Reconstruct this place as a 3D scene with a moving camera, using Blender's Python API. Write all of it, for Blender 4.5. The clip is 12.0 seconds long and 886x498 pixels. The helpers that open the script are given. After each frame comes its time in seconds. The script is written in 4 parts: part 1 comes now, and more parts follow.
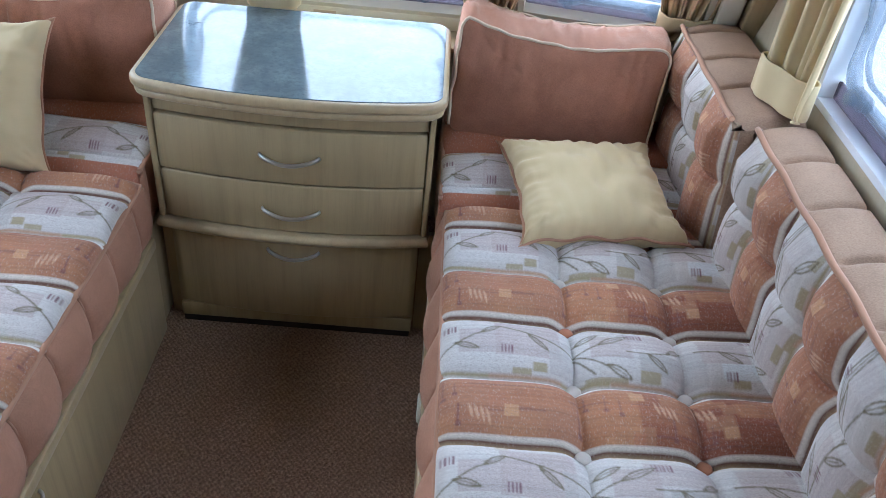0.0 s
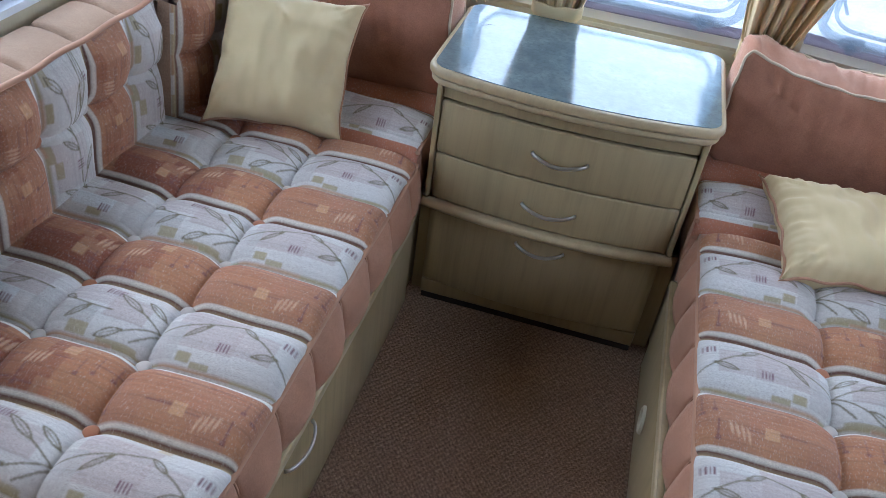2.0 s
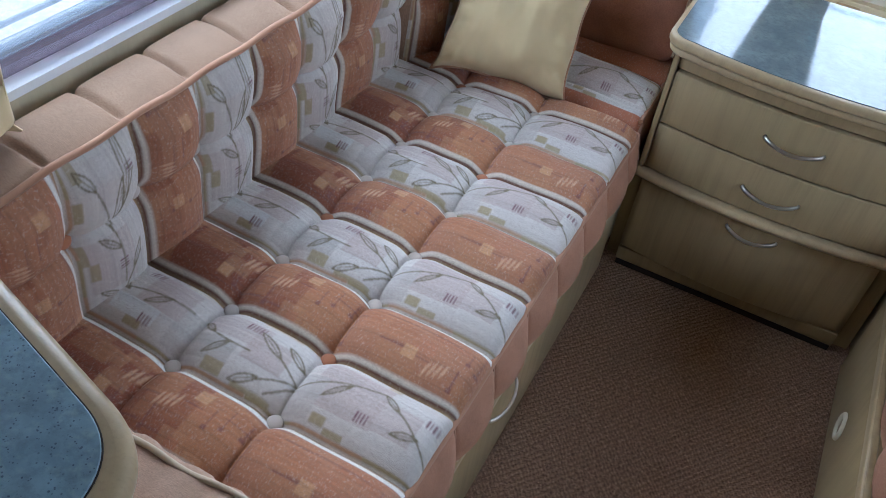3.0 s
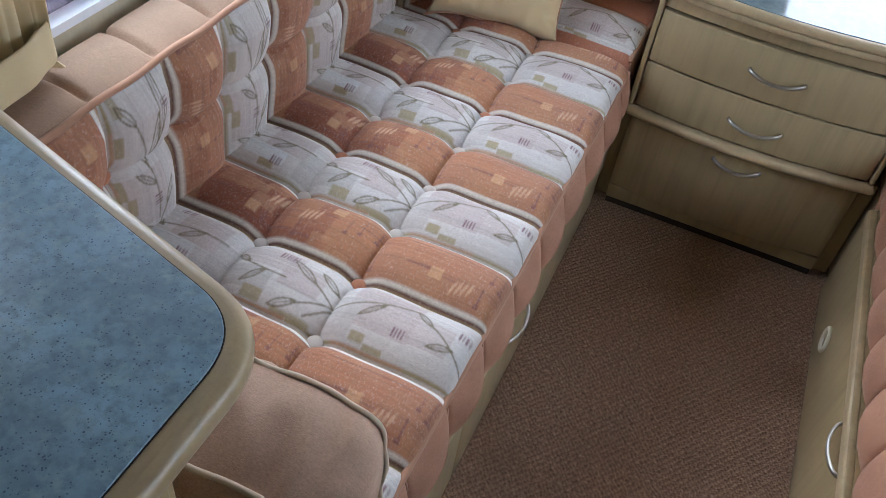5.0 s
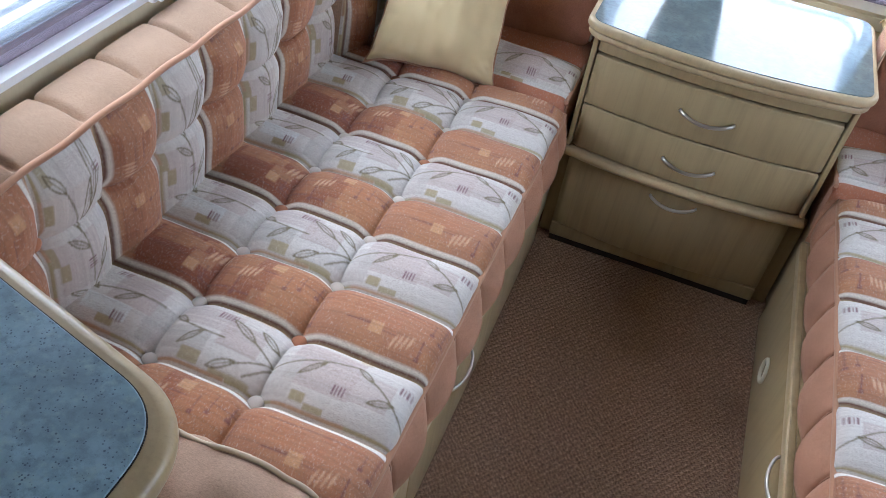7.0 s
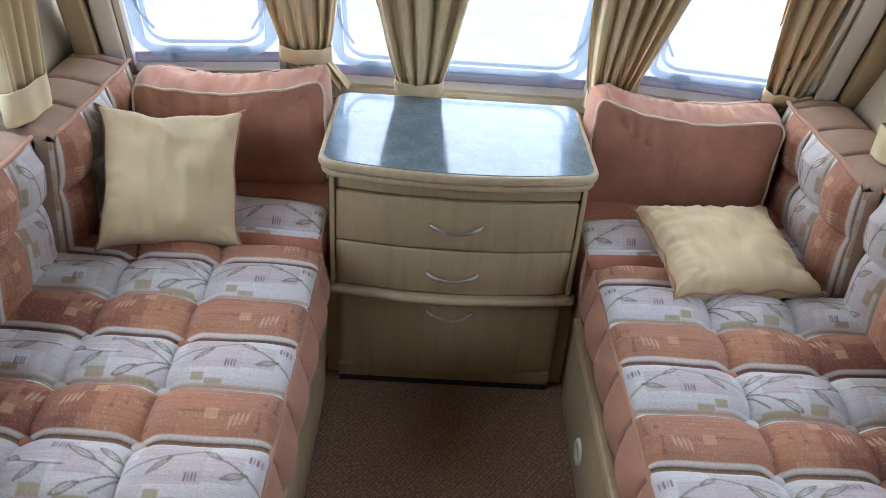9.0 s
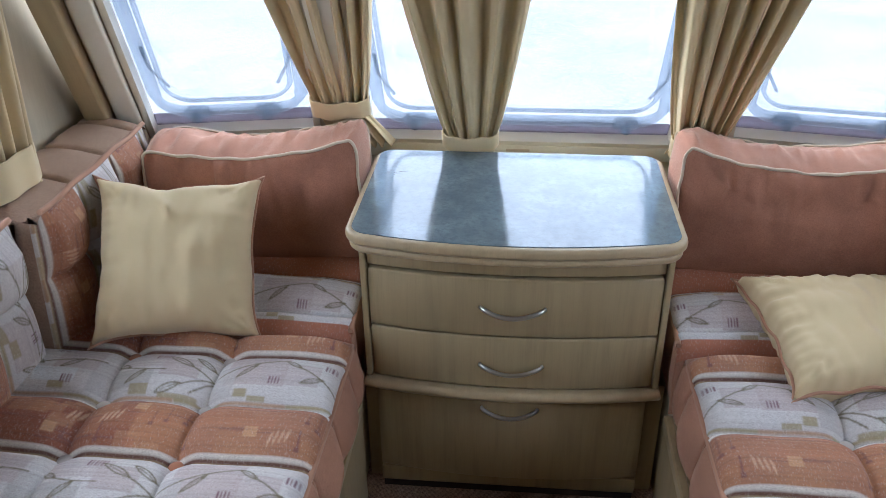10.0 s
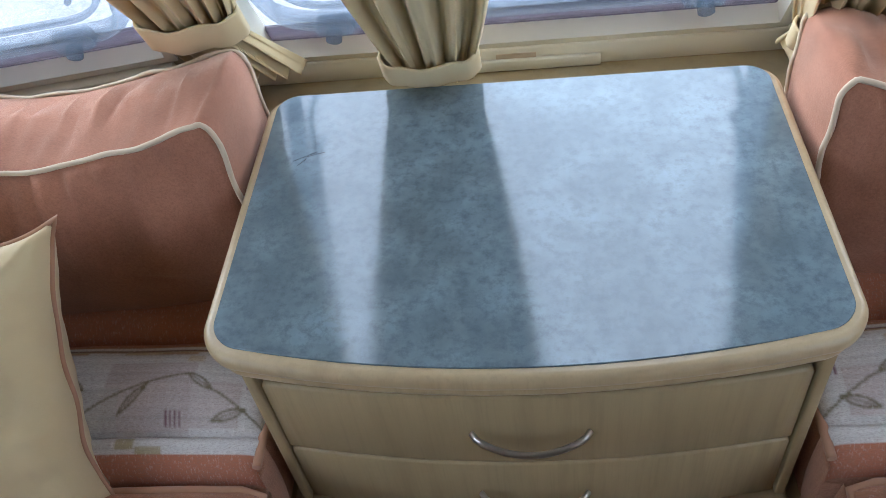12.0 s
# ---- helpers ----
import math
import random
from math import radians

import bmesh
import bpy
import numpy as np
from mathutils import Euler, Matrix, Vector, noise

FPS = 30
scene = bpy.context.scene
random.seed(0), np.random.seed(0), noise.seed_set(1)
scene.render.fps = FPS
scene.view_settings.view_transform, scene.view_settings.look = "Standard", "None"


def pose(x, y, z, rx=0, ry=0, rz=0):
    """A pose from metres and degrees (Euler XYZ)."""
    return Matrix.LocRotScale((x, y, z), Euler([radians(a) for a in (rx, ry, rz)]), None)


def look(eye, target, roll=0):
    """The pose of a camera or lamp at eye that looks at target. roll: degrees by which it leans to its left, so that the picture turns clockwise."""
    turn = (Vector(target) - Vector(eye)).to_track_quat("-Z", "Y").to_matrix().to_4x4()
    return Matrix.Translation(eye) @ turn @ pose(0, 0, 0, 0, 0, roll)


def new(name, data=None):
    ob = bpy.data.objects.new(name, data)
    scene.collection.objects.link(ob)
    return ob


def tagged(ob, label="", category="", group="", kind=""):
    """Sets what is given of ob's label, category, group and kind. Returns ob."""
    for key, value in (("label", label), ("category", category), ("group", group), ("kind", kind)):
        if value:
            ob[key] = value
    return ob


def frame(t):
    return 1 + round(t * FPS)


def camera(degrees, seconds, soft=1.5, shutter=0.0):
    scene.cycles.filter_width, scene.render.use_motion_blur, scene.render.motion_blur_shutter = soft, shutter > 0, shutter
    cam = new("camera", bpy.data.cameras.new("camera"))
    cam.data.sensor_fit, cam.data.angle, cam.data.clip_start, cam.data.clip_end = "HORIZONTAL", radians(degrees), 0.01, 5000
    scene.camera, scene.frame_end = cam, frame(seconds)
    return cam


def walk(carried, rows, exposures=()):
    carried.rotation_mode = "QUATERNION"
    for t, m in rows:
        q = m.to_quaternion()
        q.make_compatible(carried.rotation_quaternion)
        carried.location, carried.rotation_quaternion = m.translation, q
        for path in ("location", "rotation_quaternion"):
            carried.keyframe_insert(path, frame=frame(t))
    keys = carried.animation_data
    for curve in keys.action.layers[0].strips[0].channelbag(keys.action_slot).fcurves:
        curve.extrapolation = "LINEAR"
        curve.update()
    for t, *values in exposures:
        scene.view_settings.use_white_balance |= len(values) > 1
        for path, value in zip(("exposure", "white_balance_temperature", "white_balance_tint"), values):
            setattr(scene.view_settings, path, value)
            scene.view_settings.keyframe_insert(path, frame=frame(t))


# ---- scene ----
cam = camera(56.5, 12.0, 0.5)
PATH = [
    (0, (0.273, -1.453, 1.405), (0.339, 0.141, 0.199), 6.2),
    (0.5, (0.217, -1.529, 1.427), (0.431, 0.021, 0.182), 6.3),
    (1, (0.183, -1.549, 1.414), (0.316, 0.003, 0.159), 6.5),
    (1.5, (0.154, -1.545, 1.402), (0.168, 0.046, 0.191), 7.0),
    (2, (0.058, -1.573, 1.403), (-0.225, -0.004, 0.196), 8.4),
    (2.5, (0.016, -1.572, 1.436), (-0.522, -0.150, 0.137), 6.9),
    (3, (-0.083, -1.615, 1.432), (-0.638, -0.254, 0.078), 8.3),
    (3.5, (-0.112, -1.685, 1.389), (-0.616, -0.379, -0.038), 8.2),
    (3.7, (-0.091, -1.757, 1.395), (-0.603, -0.45, -0.03), 7.8),
    (5.5, (-0.132, -1.734, 1.418), (-0.562, -0.362, 0.028), 9.2),
    (6, (-0.126, -1.711, 1.409), (-0.561, -0.347, 0.013), 9.2),
    (6.5, (-0.147, -1.712, 1.442), (-0.568, -0.337, 0.052), 9.1),
    (7, (-0.11, -1.717, 1.462), (-0.481, -0.28, 0.122), 9.6),
    (7.5, (-0.042, -1.69, 1.498), (-0.228, -0.158, 0.225), 10.1),
    (7.7, (-0.026, -1.685, 1.517), (-0.159, -0.131, 0.265), 10.2),
    (9.3, (-0.08, -1.593, 1.416), (-0.018, 0.128, 0.398), 3.8),
    (9.5, (-0.066, -1.539, 1.376), (-0.059, 0.193, 0.376), 2.1),
    (10, (0.002, -1.311, 1.367), (-0.174, 0.427, 0.393), -0.8),
    (10.5, (-0.025, -1.073, 1.338), (-0.293, 0.632, 0.327), -2.9),
    (11, (-0.083, -0.853, 1.337), (-0.272, 0.702, 0.093), -4.0),
    (11.5, (-0.005, -0.638, 1.305), (-0.197, 0.793, -0.079), -7.2),
    (12, (0.017, -0.451, 1.272), (-0.213, 0.91, -0.175), -9.6),
]
EXPOSURES = [(0, 3.08, 5150, 12), (2.5, 2.90, 5150, 12), (3.7, 3.02, 5400, 13), (6.5, 3.31, 5550, 14), (7.7, 3.20, 5550, 15), (9.5, 2.88, 5480, 16), (11, 2.80, 5500, 15), (12, 2.80, 5500, 14)]
walk(cam, [(t, look(eye, target, roll)) for t, eye, target, roll in PATH], EXPOSURES)
SKY = 0.15

# ---- light ----
world = bpy.data.worlds.new("overcast_sky")
scene.world = world
world.use_nodes = True
wn = world.node_tree
sky = wn.nodes.new("ShaderNodeTexSky")
sky.sky_type = 'NISHITA'
sky.sun_disc = False
sky.sun_elevation = radians(35)
sky.sun_rotation = radians(-65)
sky.dust_density = 6.0
sky.ozone_density = 1.0
cloud = wn.nodes.new("ShaderNodeMix")
cloud.data_type = "RGBA"
cloud.inputs[0].default_value = 0.92
cloud.inputs[7].default_value = (5.8, 5.95, 6.0, 1)
wn.links.new(sky.outputs[0], cloud.inputs[6])
wn.links.new(cloud.outputs[2], wn.nodes["Background"].inputs[0])
wn.nodes["Background"].inputs[1].default_value = SKY
sun = new("sun", bpy.data.lights.new("sun", "SUN"))
sun.data.energy, sun.data.angle, sun.data.color = 0.22, radians(60), (1.0, 0.98, 0.96)
sun.matrix_world = look((-3.4, 1.6, 2.6), (0, 0, 0))


# ---- materials ----
def mat(name, colour, rough=0.6, metal=0.0, spec=0.5):
    m = bpy.data.materials.new(name)
    m.use_nodes = True
    b = m.node_tree.nodes["Principled BSDF"]
    b.inputs["Base Color"].default_value = (*colour, 1)
    b.inputs["Roughness"].default_value = rough
    b.inputs["Metallic"].default_value = metal
    b.inputs["Specular IOR Level"].default_value = spec
    return m, m.node_tree, b


def node(nt, kind, **values):
    n = nt.nodes.new(kind)
    for k, v in values.items():
        n.inputs[k.replace("_", " ")].default_value = v
    return n


def coords(nt, scale=(1, 1, 1), turn=(0, 0, 0)):
    tc = nt.nodes.new("ShaderNodeTexCoord")
    mp = nt.nodes.new("ShaderNodeMapping")
    mp.inputs["Scale"].default_value = scale
    mp.inputs["Rotation"].default_value = turn
    nt.links.new(tc.outputs["Object"], mp.inputs[0])
    return mp.outputs[0]


def ramp(nt, fac, stops):
    r = nt.nodes.new("ShaderNodeValToRGB")
    while len(r.color_ramp.elements) < len(stops):
        r.color_ramp.elements.new(0.5)
    for e, (p, c) in zip(r.color_ramp.elements, stops):
        e.position, e.color = p, (*c, 1)
    nt.links.new(fac, r.inputs[0])
    return r.outputs[0]


def mixed(nt, a, b, fac, kind="MIX"):
    m = nt.nodes.new("ShaderNodeMix")
    m.data_type, m.blend_type = "RGBA", kind
    for socket, v in ((m.inputs[0], fac), (m.inputs[6], a), (m.inputs[7], b)):
        if isinstance(v, bpy.types.NodeSocket):
            nt.links.new(v, socket)
        elif isinstance(v, tuple):
            socket.default_value = (*v, 1)
        else:
            socket.default_value = v
    return m.outputs[2]


def noise_out(nt, where, scale, detail=4.0, rough=0.6):
    n = node(nt, "ShaderNodeTexNoise", Scale=scale, Detail=detail, Roughness=rough)
    nt.links.new(where, n.inputs["Vector"])
    return n.outputs["Fac"]


def bump(nt, b, height, strength, distance=0.002, below=None):
    n = node(nt, "ShaderNodeBump", Strength=strength, Distance=distance)
    nt.links.new(height, n.inputs["Height"])
    if below is not None:
        nt.links.new(below, n.inputs["Normal"])
    nt.links.new(n.outputs[0], b.inputs["Normal"])
    return n.outputs[0]


def shades(c, k):
    return tuple(min(1.0, v * k) for v in c)


def wood_material(name, colour, dark=0.78, rough=0.42):
    m, nt, b = mat(name, colour, rough)
    long = noise_out(nt, coords(nt, (26, 26, 1.6)), 1.6, 6, 0.62)
    pores = noise_out(nt, coords(nt, (300, 300, 9)), 1.0, 3, 0.6)
    wide = noise_out(nt, coords(nt, (2, 2, 2)), 2.2, 2, 0.5)
    c = ramp(nt, long, [(0.3, shades(colour, 0.5 + dark / 2)), (0.5, colour), (0.72, shades(colour, 1.08))])
    c = mixed(nt, c, shades(colour, 0.62), mixed(nt, (0, 0, 0), (0.22, 0.22, 0.22), ramp(nt, pores, [(0.52, (0, 0, 0)), (0.7, (1, 1, 1))])))
    c = mixed(nt, c, shades(colour, 0.85), ramp(nt, wide, [(0.45, (0, 0, 0)), (0.75, (0.7, 0.7, 0.7))]))
    nt.links.new(c, b.inputs["Base Color"])
    bump(nt, b, pores, 0.08, 0.001)
    return m


def velour_material(name, colour, spread=0.22, sheen=0.3, grain=0.8):
    m, nt, b = mat(name, colour, 0.9, spec=0.2)
    w = coords(nt)
    broad = noise_out(nt, w, 9, 4, 0.6)
    fine = noise_out(nt, coords(nt, (1, 2.6, 1)), 330, 2, 0.8)
    c = ramp(nt, broad, [(0.3, shades(colour, 1 - spread)), (0.7, shades(colour, 1 + spread))])
    c = mixed(nt, c, shades(colour, 0.5), ramp(nt, fine, [(0.42, (0, 0, 0)), (0.66, (grain,) * 3)]))
    c = mixed(nt, c, shades(colour, 1.5), ramp(nt, noise_out(nt, coords(nt, (1, 3.2, 1)), 210, 3, 0.8), [(0.5, (0, 0, 0)), (0.72, (grain * 0.85,) * 3)]))
    nt.links.new(c, b.inputs["Base Color"])
    b.inputs["Sheen Weight"].default_value = sheen
    b.inputs["Sheen Roughness"].default_value = 0.4
    b.inputs["Sheen Tint"].default_value = (0.64, 0.51, 0.39, 1)
    bump(nt, b, fine, 0.6 * grain, 0.002)
    return m


def cloth_material(name, colour, spread=0.06, weave=620):
    m, nt, b = mat(name, colour, 0.85, spec=0.2)
    w = coords(nt)
    broad = noise_out(nt, w, 5, 3, 0.5)
    fine = noise_out(nt, w, weave, 2, 0.7)
    nt.links.new(ramp(nt, broad, [(0.3, shades(colour, 1 - spread)), (0.7, shades(colour, 1 + spread))]), b.inputs["Base Color"])
    b.inputs["Sheen Weight"].default_value = 0.15
    bump(nt, b, fine, 0.18, 0.001)
    return m


def woven_material():
    """The printed upholstery: the print is a colour attribute, the weave is grain and relief."""
    m, nt, b = mat("woven_upholstery", (0.6, 0.5, 0.4), 0.88, spec=0.2)
    a = nt.nodes.new("ShaderNodeVertexColor")
    a.layer_name = "print"
    fine = noise_out(nt, coords(nt, (0.55, 2.2, 2.2)), 420, 2, 0.8)
    knots = noise_out(nt, coords(nt, (2.2, 1, 1)), 170, 2, 0.7)
    c = mixed(nt, a.outputs[0], (0.25, 0.18, 0.14), ramp(nt, fine, [(0.46, (0, 0, 0)), (0.72, (0.52, 0.52, 0.52))]))
    c = mixed(nt, c, (0.92, 0.86, 0.79), ramp(nt, knots, [(0.54, (0, 0, 0)), (0.78, (0.22, 0.22, 0.22))]))
    nt.links.new(c, b.inputs["Base Color"])
    b.inputs["Sheen Weight"].default_value = 0.08
    bump(nt, b, fine, 0.35, 0.0015, None)
    return m


def laminate_material(name, colour, rough, speck=True, gloss=0.6, coat=0.0):
    m, nt, b = mat(name, colour, rough)
    w = coords(nt)
    big = noise_out(nt, w, 14, 6, 0.65)
    mid = noise_out(nt, w, 75, 5, 0.75)
    c = ramp(nt, big, [(0.32, shades(colour, 0.72)), (0.52, colour), (0.70, shades(colour, 1.32))])
    c = mixed(nt, c, shades(colour, 0.55), ramp(nt, mid, [(0.46, (0, 0, 0)), (0.66, (0.75, 0.75, 0.75))]))
    if speck:
        c = mixed(nt, c, (0.30, 0.44, 0.46), ramp(nt, noise_out(nt, w, 48, 4, 0.7), [(0.52, (0, 0, 0)), (0.68, (0.6, 0.6, 0.6))]))
        for size, low in ((330.0, 0.20), (190.0, 0.13)):
            v = node(nt, "ShaderNodeTexVoronoi", Scale=size, Randomness=1.0)
            nt.links.new(w, v.inputs["Vector"])
            spots = ramp(nt, v.outputs["Distance"], [(low, (0.8, 0.8, 0.8)), (low + 0.1, (0, 0, 0))])
            some = ramp(nt, noise_out(nt, w, size * 0.4, 1, 0.5), [(0.50, (0, 0, 0)), (0.58, (1, 1, 1))])
            c = mixed(nt, c, (0.03, 0.06, 0.12), mixed(nt, spots, some, 1.0, "MULTIPLY"))
    nt.links.new(c, b.inputs["Base Color"])
    b.inputs["Specular IOR Level"].default_value = gloss
    b.inputs["Coat Weight"].default_value = coat
    b.inputs["Coat Roughness"].default_value = rough * 0.7
    rr = ramp(nt, mid, [(0.3, (rough * 0.8,) * 3), (0.8, (rough * 1.3,) * 3)])
    nt.links.new(rr, b.inputs["Roughness"])
    return m


def carpet_material():
    m, nt, b = mat("carpet", (0.1, 0.07, 0.05), 0.95, spec=0.1)
    w = coords(nt, (1, 1, 1), (0, 0, radians(38)))
    wv = node(nt, "ShaderNodeTexWave", Scale=30.0, Distortion=5.0, Detail=3.0)
    wv.inputs["Detail Scale"].default_value = 5.0
    nt.links.new(w, wv.inputs["Vector"])
    w2 = node(nt, "ShaderNodeTexWave", Scale=40.0, Distortion=6.0, Detail=3.0)
    nt.links.new(coords(nt, (1, 1, 1), (0, 0, radians(-40))), w2.inputs["Vector"])
    tuft = noise_out(nt, w, 120, 4, 0.85)
    broad = noise_out(nt, w, 3.2, 3, 0.5)
    rows = mixed(nt, wv.outputs["Color"], w2.outputs["Color"], 0.5)
    c = ramp(nt, rows, [(0.15, (0.20, 0.122, 0.082)), (0.85, (0.34, 0.215, 0.14))])
    c = mixed(nt, c, (0.56, 0.38, 0.26), ramp(nt, tuft, [(0.5, (0, 0, 0)), (0.68, (0.85, 0.85, 0.85))]))
    c = mixed(nt, c, (0.06, 0.038, 0.026), ramp(nt, noise_out(nt, w, 150, 3, 0.85), [(0.50, (0, 0, 0)), (0.7, (0.8, 0.8, 0.8))]))
    c = mixed(nt, c, (0.13, 0.075, 0.045), ramp(nt, broad, [(0.5, (0, 0, 0)), (0.8, (0.45, 0.45, 0.45))]))
    nt.links.new(c, b.inputs["Base Color"])
    mixh = mixed(nt, wv.outputs["Color"], tuft, 0.5)
    bump(nt, b, mixh, 0.8, 0.004)
    return m


def wall_material(name, colour):
    m, nt, b = mat(name, colour, 0.75)
    streak = noise_out(nt, coords(nt, (9, 9, 2)), 3.0, 5, 0.65)
    fine = noise_out(nt, coords(nt), 240, 2, 0.6)
    nt.links.new(ramp(nt, streak, [(0.3, shades(colour, 0.9)), (0.7, shades(colour, 1.06))]), b.inputs["Base Color"])
    bump(nt, b, fine, 0.12, 0.001)
    return m


def gravel_material():
    m, nt, b = mat("pale_gravel", (0.4, 0.4, 0.4), 0.95)
    w = coords(nt)
    v = node(nt, "ShaderNodeTexVoronoi", Scale=28.0)
    nt.links.new(w, v.inputs["Vector"])
    broad = noise_out(nt, w, 0.8, 4, 0.6)
    c = ramp(nt, v.outputs["Distance"], [(0.0, (0.16, 0.16, 0.165)), (0.7, (0.085, 0.085, 0.09))])
    c = mixed(nt, c, (0.20, 0.20, 0.205), ramp(nt, broad, [(0.4, (0, 0, 0)), (0.7, (0.6, 0.6, 0.6))]))
    nt.links.new(c, b.inputs["Base Color"])
    return m


def acrylic_material(name, tint, rough):
    """Thin hazy acrylic: light passes straight, a thin gloss on top."""
    m = bpy.data.materials.new(name)
    m.use_nodes = True
    nt = m.node_tree
    nt.nodes.remove(nt.nodes["Principled BSDF"])
    out = nt.nodes["Material Output"]
    clear = node(nt, "ShaderNodeBsdfTransparent", Color=(*tint, 1))
    gloss = node(nt, "ShaderNodeBsdfGlossy", Roughness=0.05)
    haze = node(nt, "ShaderNodeBsdfTranslucent", Color=(0.86, 0.88, 0.90, 1))
    a, b = nt.nodes.new("ShaderNodeMixShader"), nt.nodes.new("ShaderNodeMixShader")
    a.inputs[0].default_value, b.inputs[0].default_value = rough, 0.05
    nt.links.new(clear.outputs[0], a.inputs[1])
    nt.links.new(haze.outputs[0], a.inputs[2])
    nt.links.new(a.outputs[0], b.inputs[1])
    nt.links.new(gloss.outputs[0], b.inputs[2])
    nt.links.new(b.outputs[0], out.inputs[0])
    return m


OAK = (0.37, 0.282, 0.145)
M_WOOD = wood_material("pale_oak_veneer", OAK, 0.6)
M_EDGE = wood_material("pale_beech_edging", (0.44, 0.335, 0.185), 0.78, 0.35)
M_TERRA = velour_material("terracotta_velour", (0.41, 0.212, 0.132), 0.18, 0.4, 0.5)
M_BOLSTER = velour_material("terracotta_bolster_velour", (0.36, 0.165, 0.102), 0.22, 0.85, 0.35)
M_PINK = velour_material("faded_peach_velour", (0.47, 0.31, 0.215), 0.14, 0.3, 0.5)
M_WOVEN = woven_material()
M_CREAM = cloth_material("cream_cotton", (0.575, 0.45, 0.25))
M_PIPE = cloth_material("cream_piping", (0.58, 0.47, 0.33))
M_TPIPE = cloth_material("terracotta_piping", (0.42, 0.23, 0.14))
M_CURTAIN = cloth_material("cream_curtain", (0.66, 0.53, 0.30), 0.1, 500)
M_ORANGE = cloth_material("orange_lining", (0.75, 0.36, 0.12))
M_BTN = cloth_material("button_cloth", (0.52, 0.46, 0.40))
M_BTN2 = cloth_material("rust_button_cloth", (0.40, 0.17, 0.09))
M_CHROME, _, _ = mat("satin_nickel", (0.62, 0.61, 0.58), 0.28, 1.0)
M_WHITE, _, _ = mat("white_plastic", (0.74, 0.76, 0.78), 0.35)
# near-black for the real joint and scratches, and for painted shade under the plinth
M_DARK, _, _ = mat("dark_shade_and_joint", (0.02, 0.015, 0.01), 0.9)
M_IVORY, _, _ = mat("ivory_plastic", (0.70, 0.66, 0.52), 0.4)
M_TOP = laminate_material("slate_blue_laminate", (0.13, 0.175, 0.195), 0.13, False, 0.6, 0.16)
M_TABLE = laminate_material("speckled_blue_laminate", (0.22, 0.355, 0.45), 0.35)
M_CARPET = carpet_material()
M_WALL = wall_material("cream_wallboard", (0.50, 0.43, 0.29))
M_CEIL = wall_material("white_ceiling_board", (0.75, 0.74, 0.70))
M_GRAVEL = gravel_material()
M_PANE = acrylic_material("acrylic_pane", (0.90, 0.93, 0.95), 0.05)
M_RIM = acrylic_material("acrylic_rim", (0.50, 0.55, 0.60), 0.14)
M_MAUVE = acrylic_material("mauve_tinted_border", (0.27, 0.23, 0.265), 0.08)


# ---- mesh helpers ----
def part(name, data, material, parent=None, label=""):
    """One mesh object, from a bmesh or a mesh, under a thing or a part."""
    if isinstance(data, bmesh.types.BMesh):
        me = bpy.data.meshes.new(name)
        data.normal_update()
        data.to_mesh(me)
        data.free()
    else:
        me = data
    if material is not None and not me.materials:
        me.materials.append(material)
    ob = new(name, me)
    if parent is not None:
        ob.parent = parent
        if parent.data is None:
            ob.matrix_parent_inverse = Matrix.Translation(-place_of(parent))
    if label:
        ob["label"] = label
    return ob


def place_of(ob):
    while ob.parent:
        ob = ob.parent
    return Vector(ob.location) if ob.data is None else Vector((0, 0, 0))


def thing(name, at, label, category, group="", kind=""):
    ob = new(name)
    ob.location = at
    return tagged(ob, label, category, group, kind)


def smooth(me, angle=40):
    for p in me.polygons:
        p.use_smooth = True
    me.set_sharp_from_angle(angle=radians(angle))
    return me


def box(lo, hi, bevel=0.0, segments=2):
    bm = bmesh.new()
    bmesh.ops.create_cube(bm, size=1)
    c, d = (Vector(lo) + Vector(hi)) / 2, Vector(hi) - Vector(lo)
    for v in bm.verts:
        v.co = Vector((v.co.x * d.x, v.co.y * d.y, v.co.z * d.z)) + c
    if bevel:
        bmesh.ops.bevel(bm, geom=bm.edges[:], offset=bevel, segments=segments, affect='EDGES', profile=0.5)
        for f in bm.faces:
            f.smooth = True
    return bm


def tube(points, r, closed=False, sides=8, flat=1.0):
    """A round bar along the points."""
    pts = [Vector(p) for p in points]
    n = len(pts)
    bm = bmesh.new()
    rings = []
    up = Vector((0.13, 0.27, 0.95)).normalized()
    for i, p in enumerate(pts):
        a = pts[(i - 1) % n] if closed or i else pts[0]
        b = pts[(i + 1) % n] if closed or i < n - 1 else pts[-1]
        t = (b - a).normalized()
        s = t.cross(up)
        s = s.normalized() if s.length > 1e-4 else Vector((1, 0, 0))
        u = s.cross(t)
        rings.append([bm.verts.new(p + r * (math.cos(k * math.tau / sides) * s + flat * math.sin(k * math.tau / sides) * u)) for k in range(sides)])
    for i in range(n if closed else n - 1):
        q, w = rings[i], rings[(i + 1) % n]
        for k in range(sides):
            f = bm.faces.new((q[k], q[(k + 1) % sides], w[(k + 1) % sides], w[k]))
            f.smooth = True
    if not closed:
        bm.faces.new(rings[0][::-1])
        bm.faces.new(rings[-1])
    bmesh.ops.recalc_face_normals(bm, faces=bm.faces)
    return bm


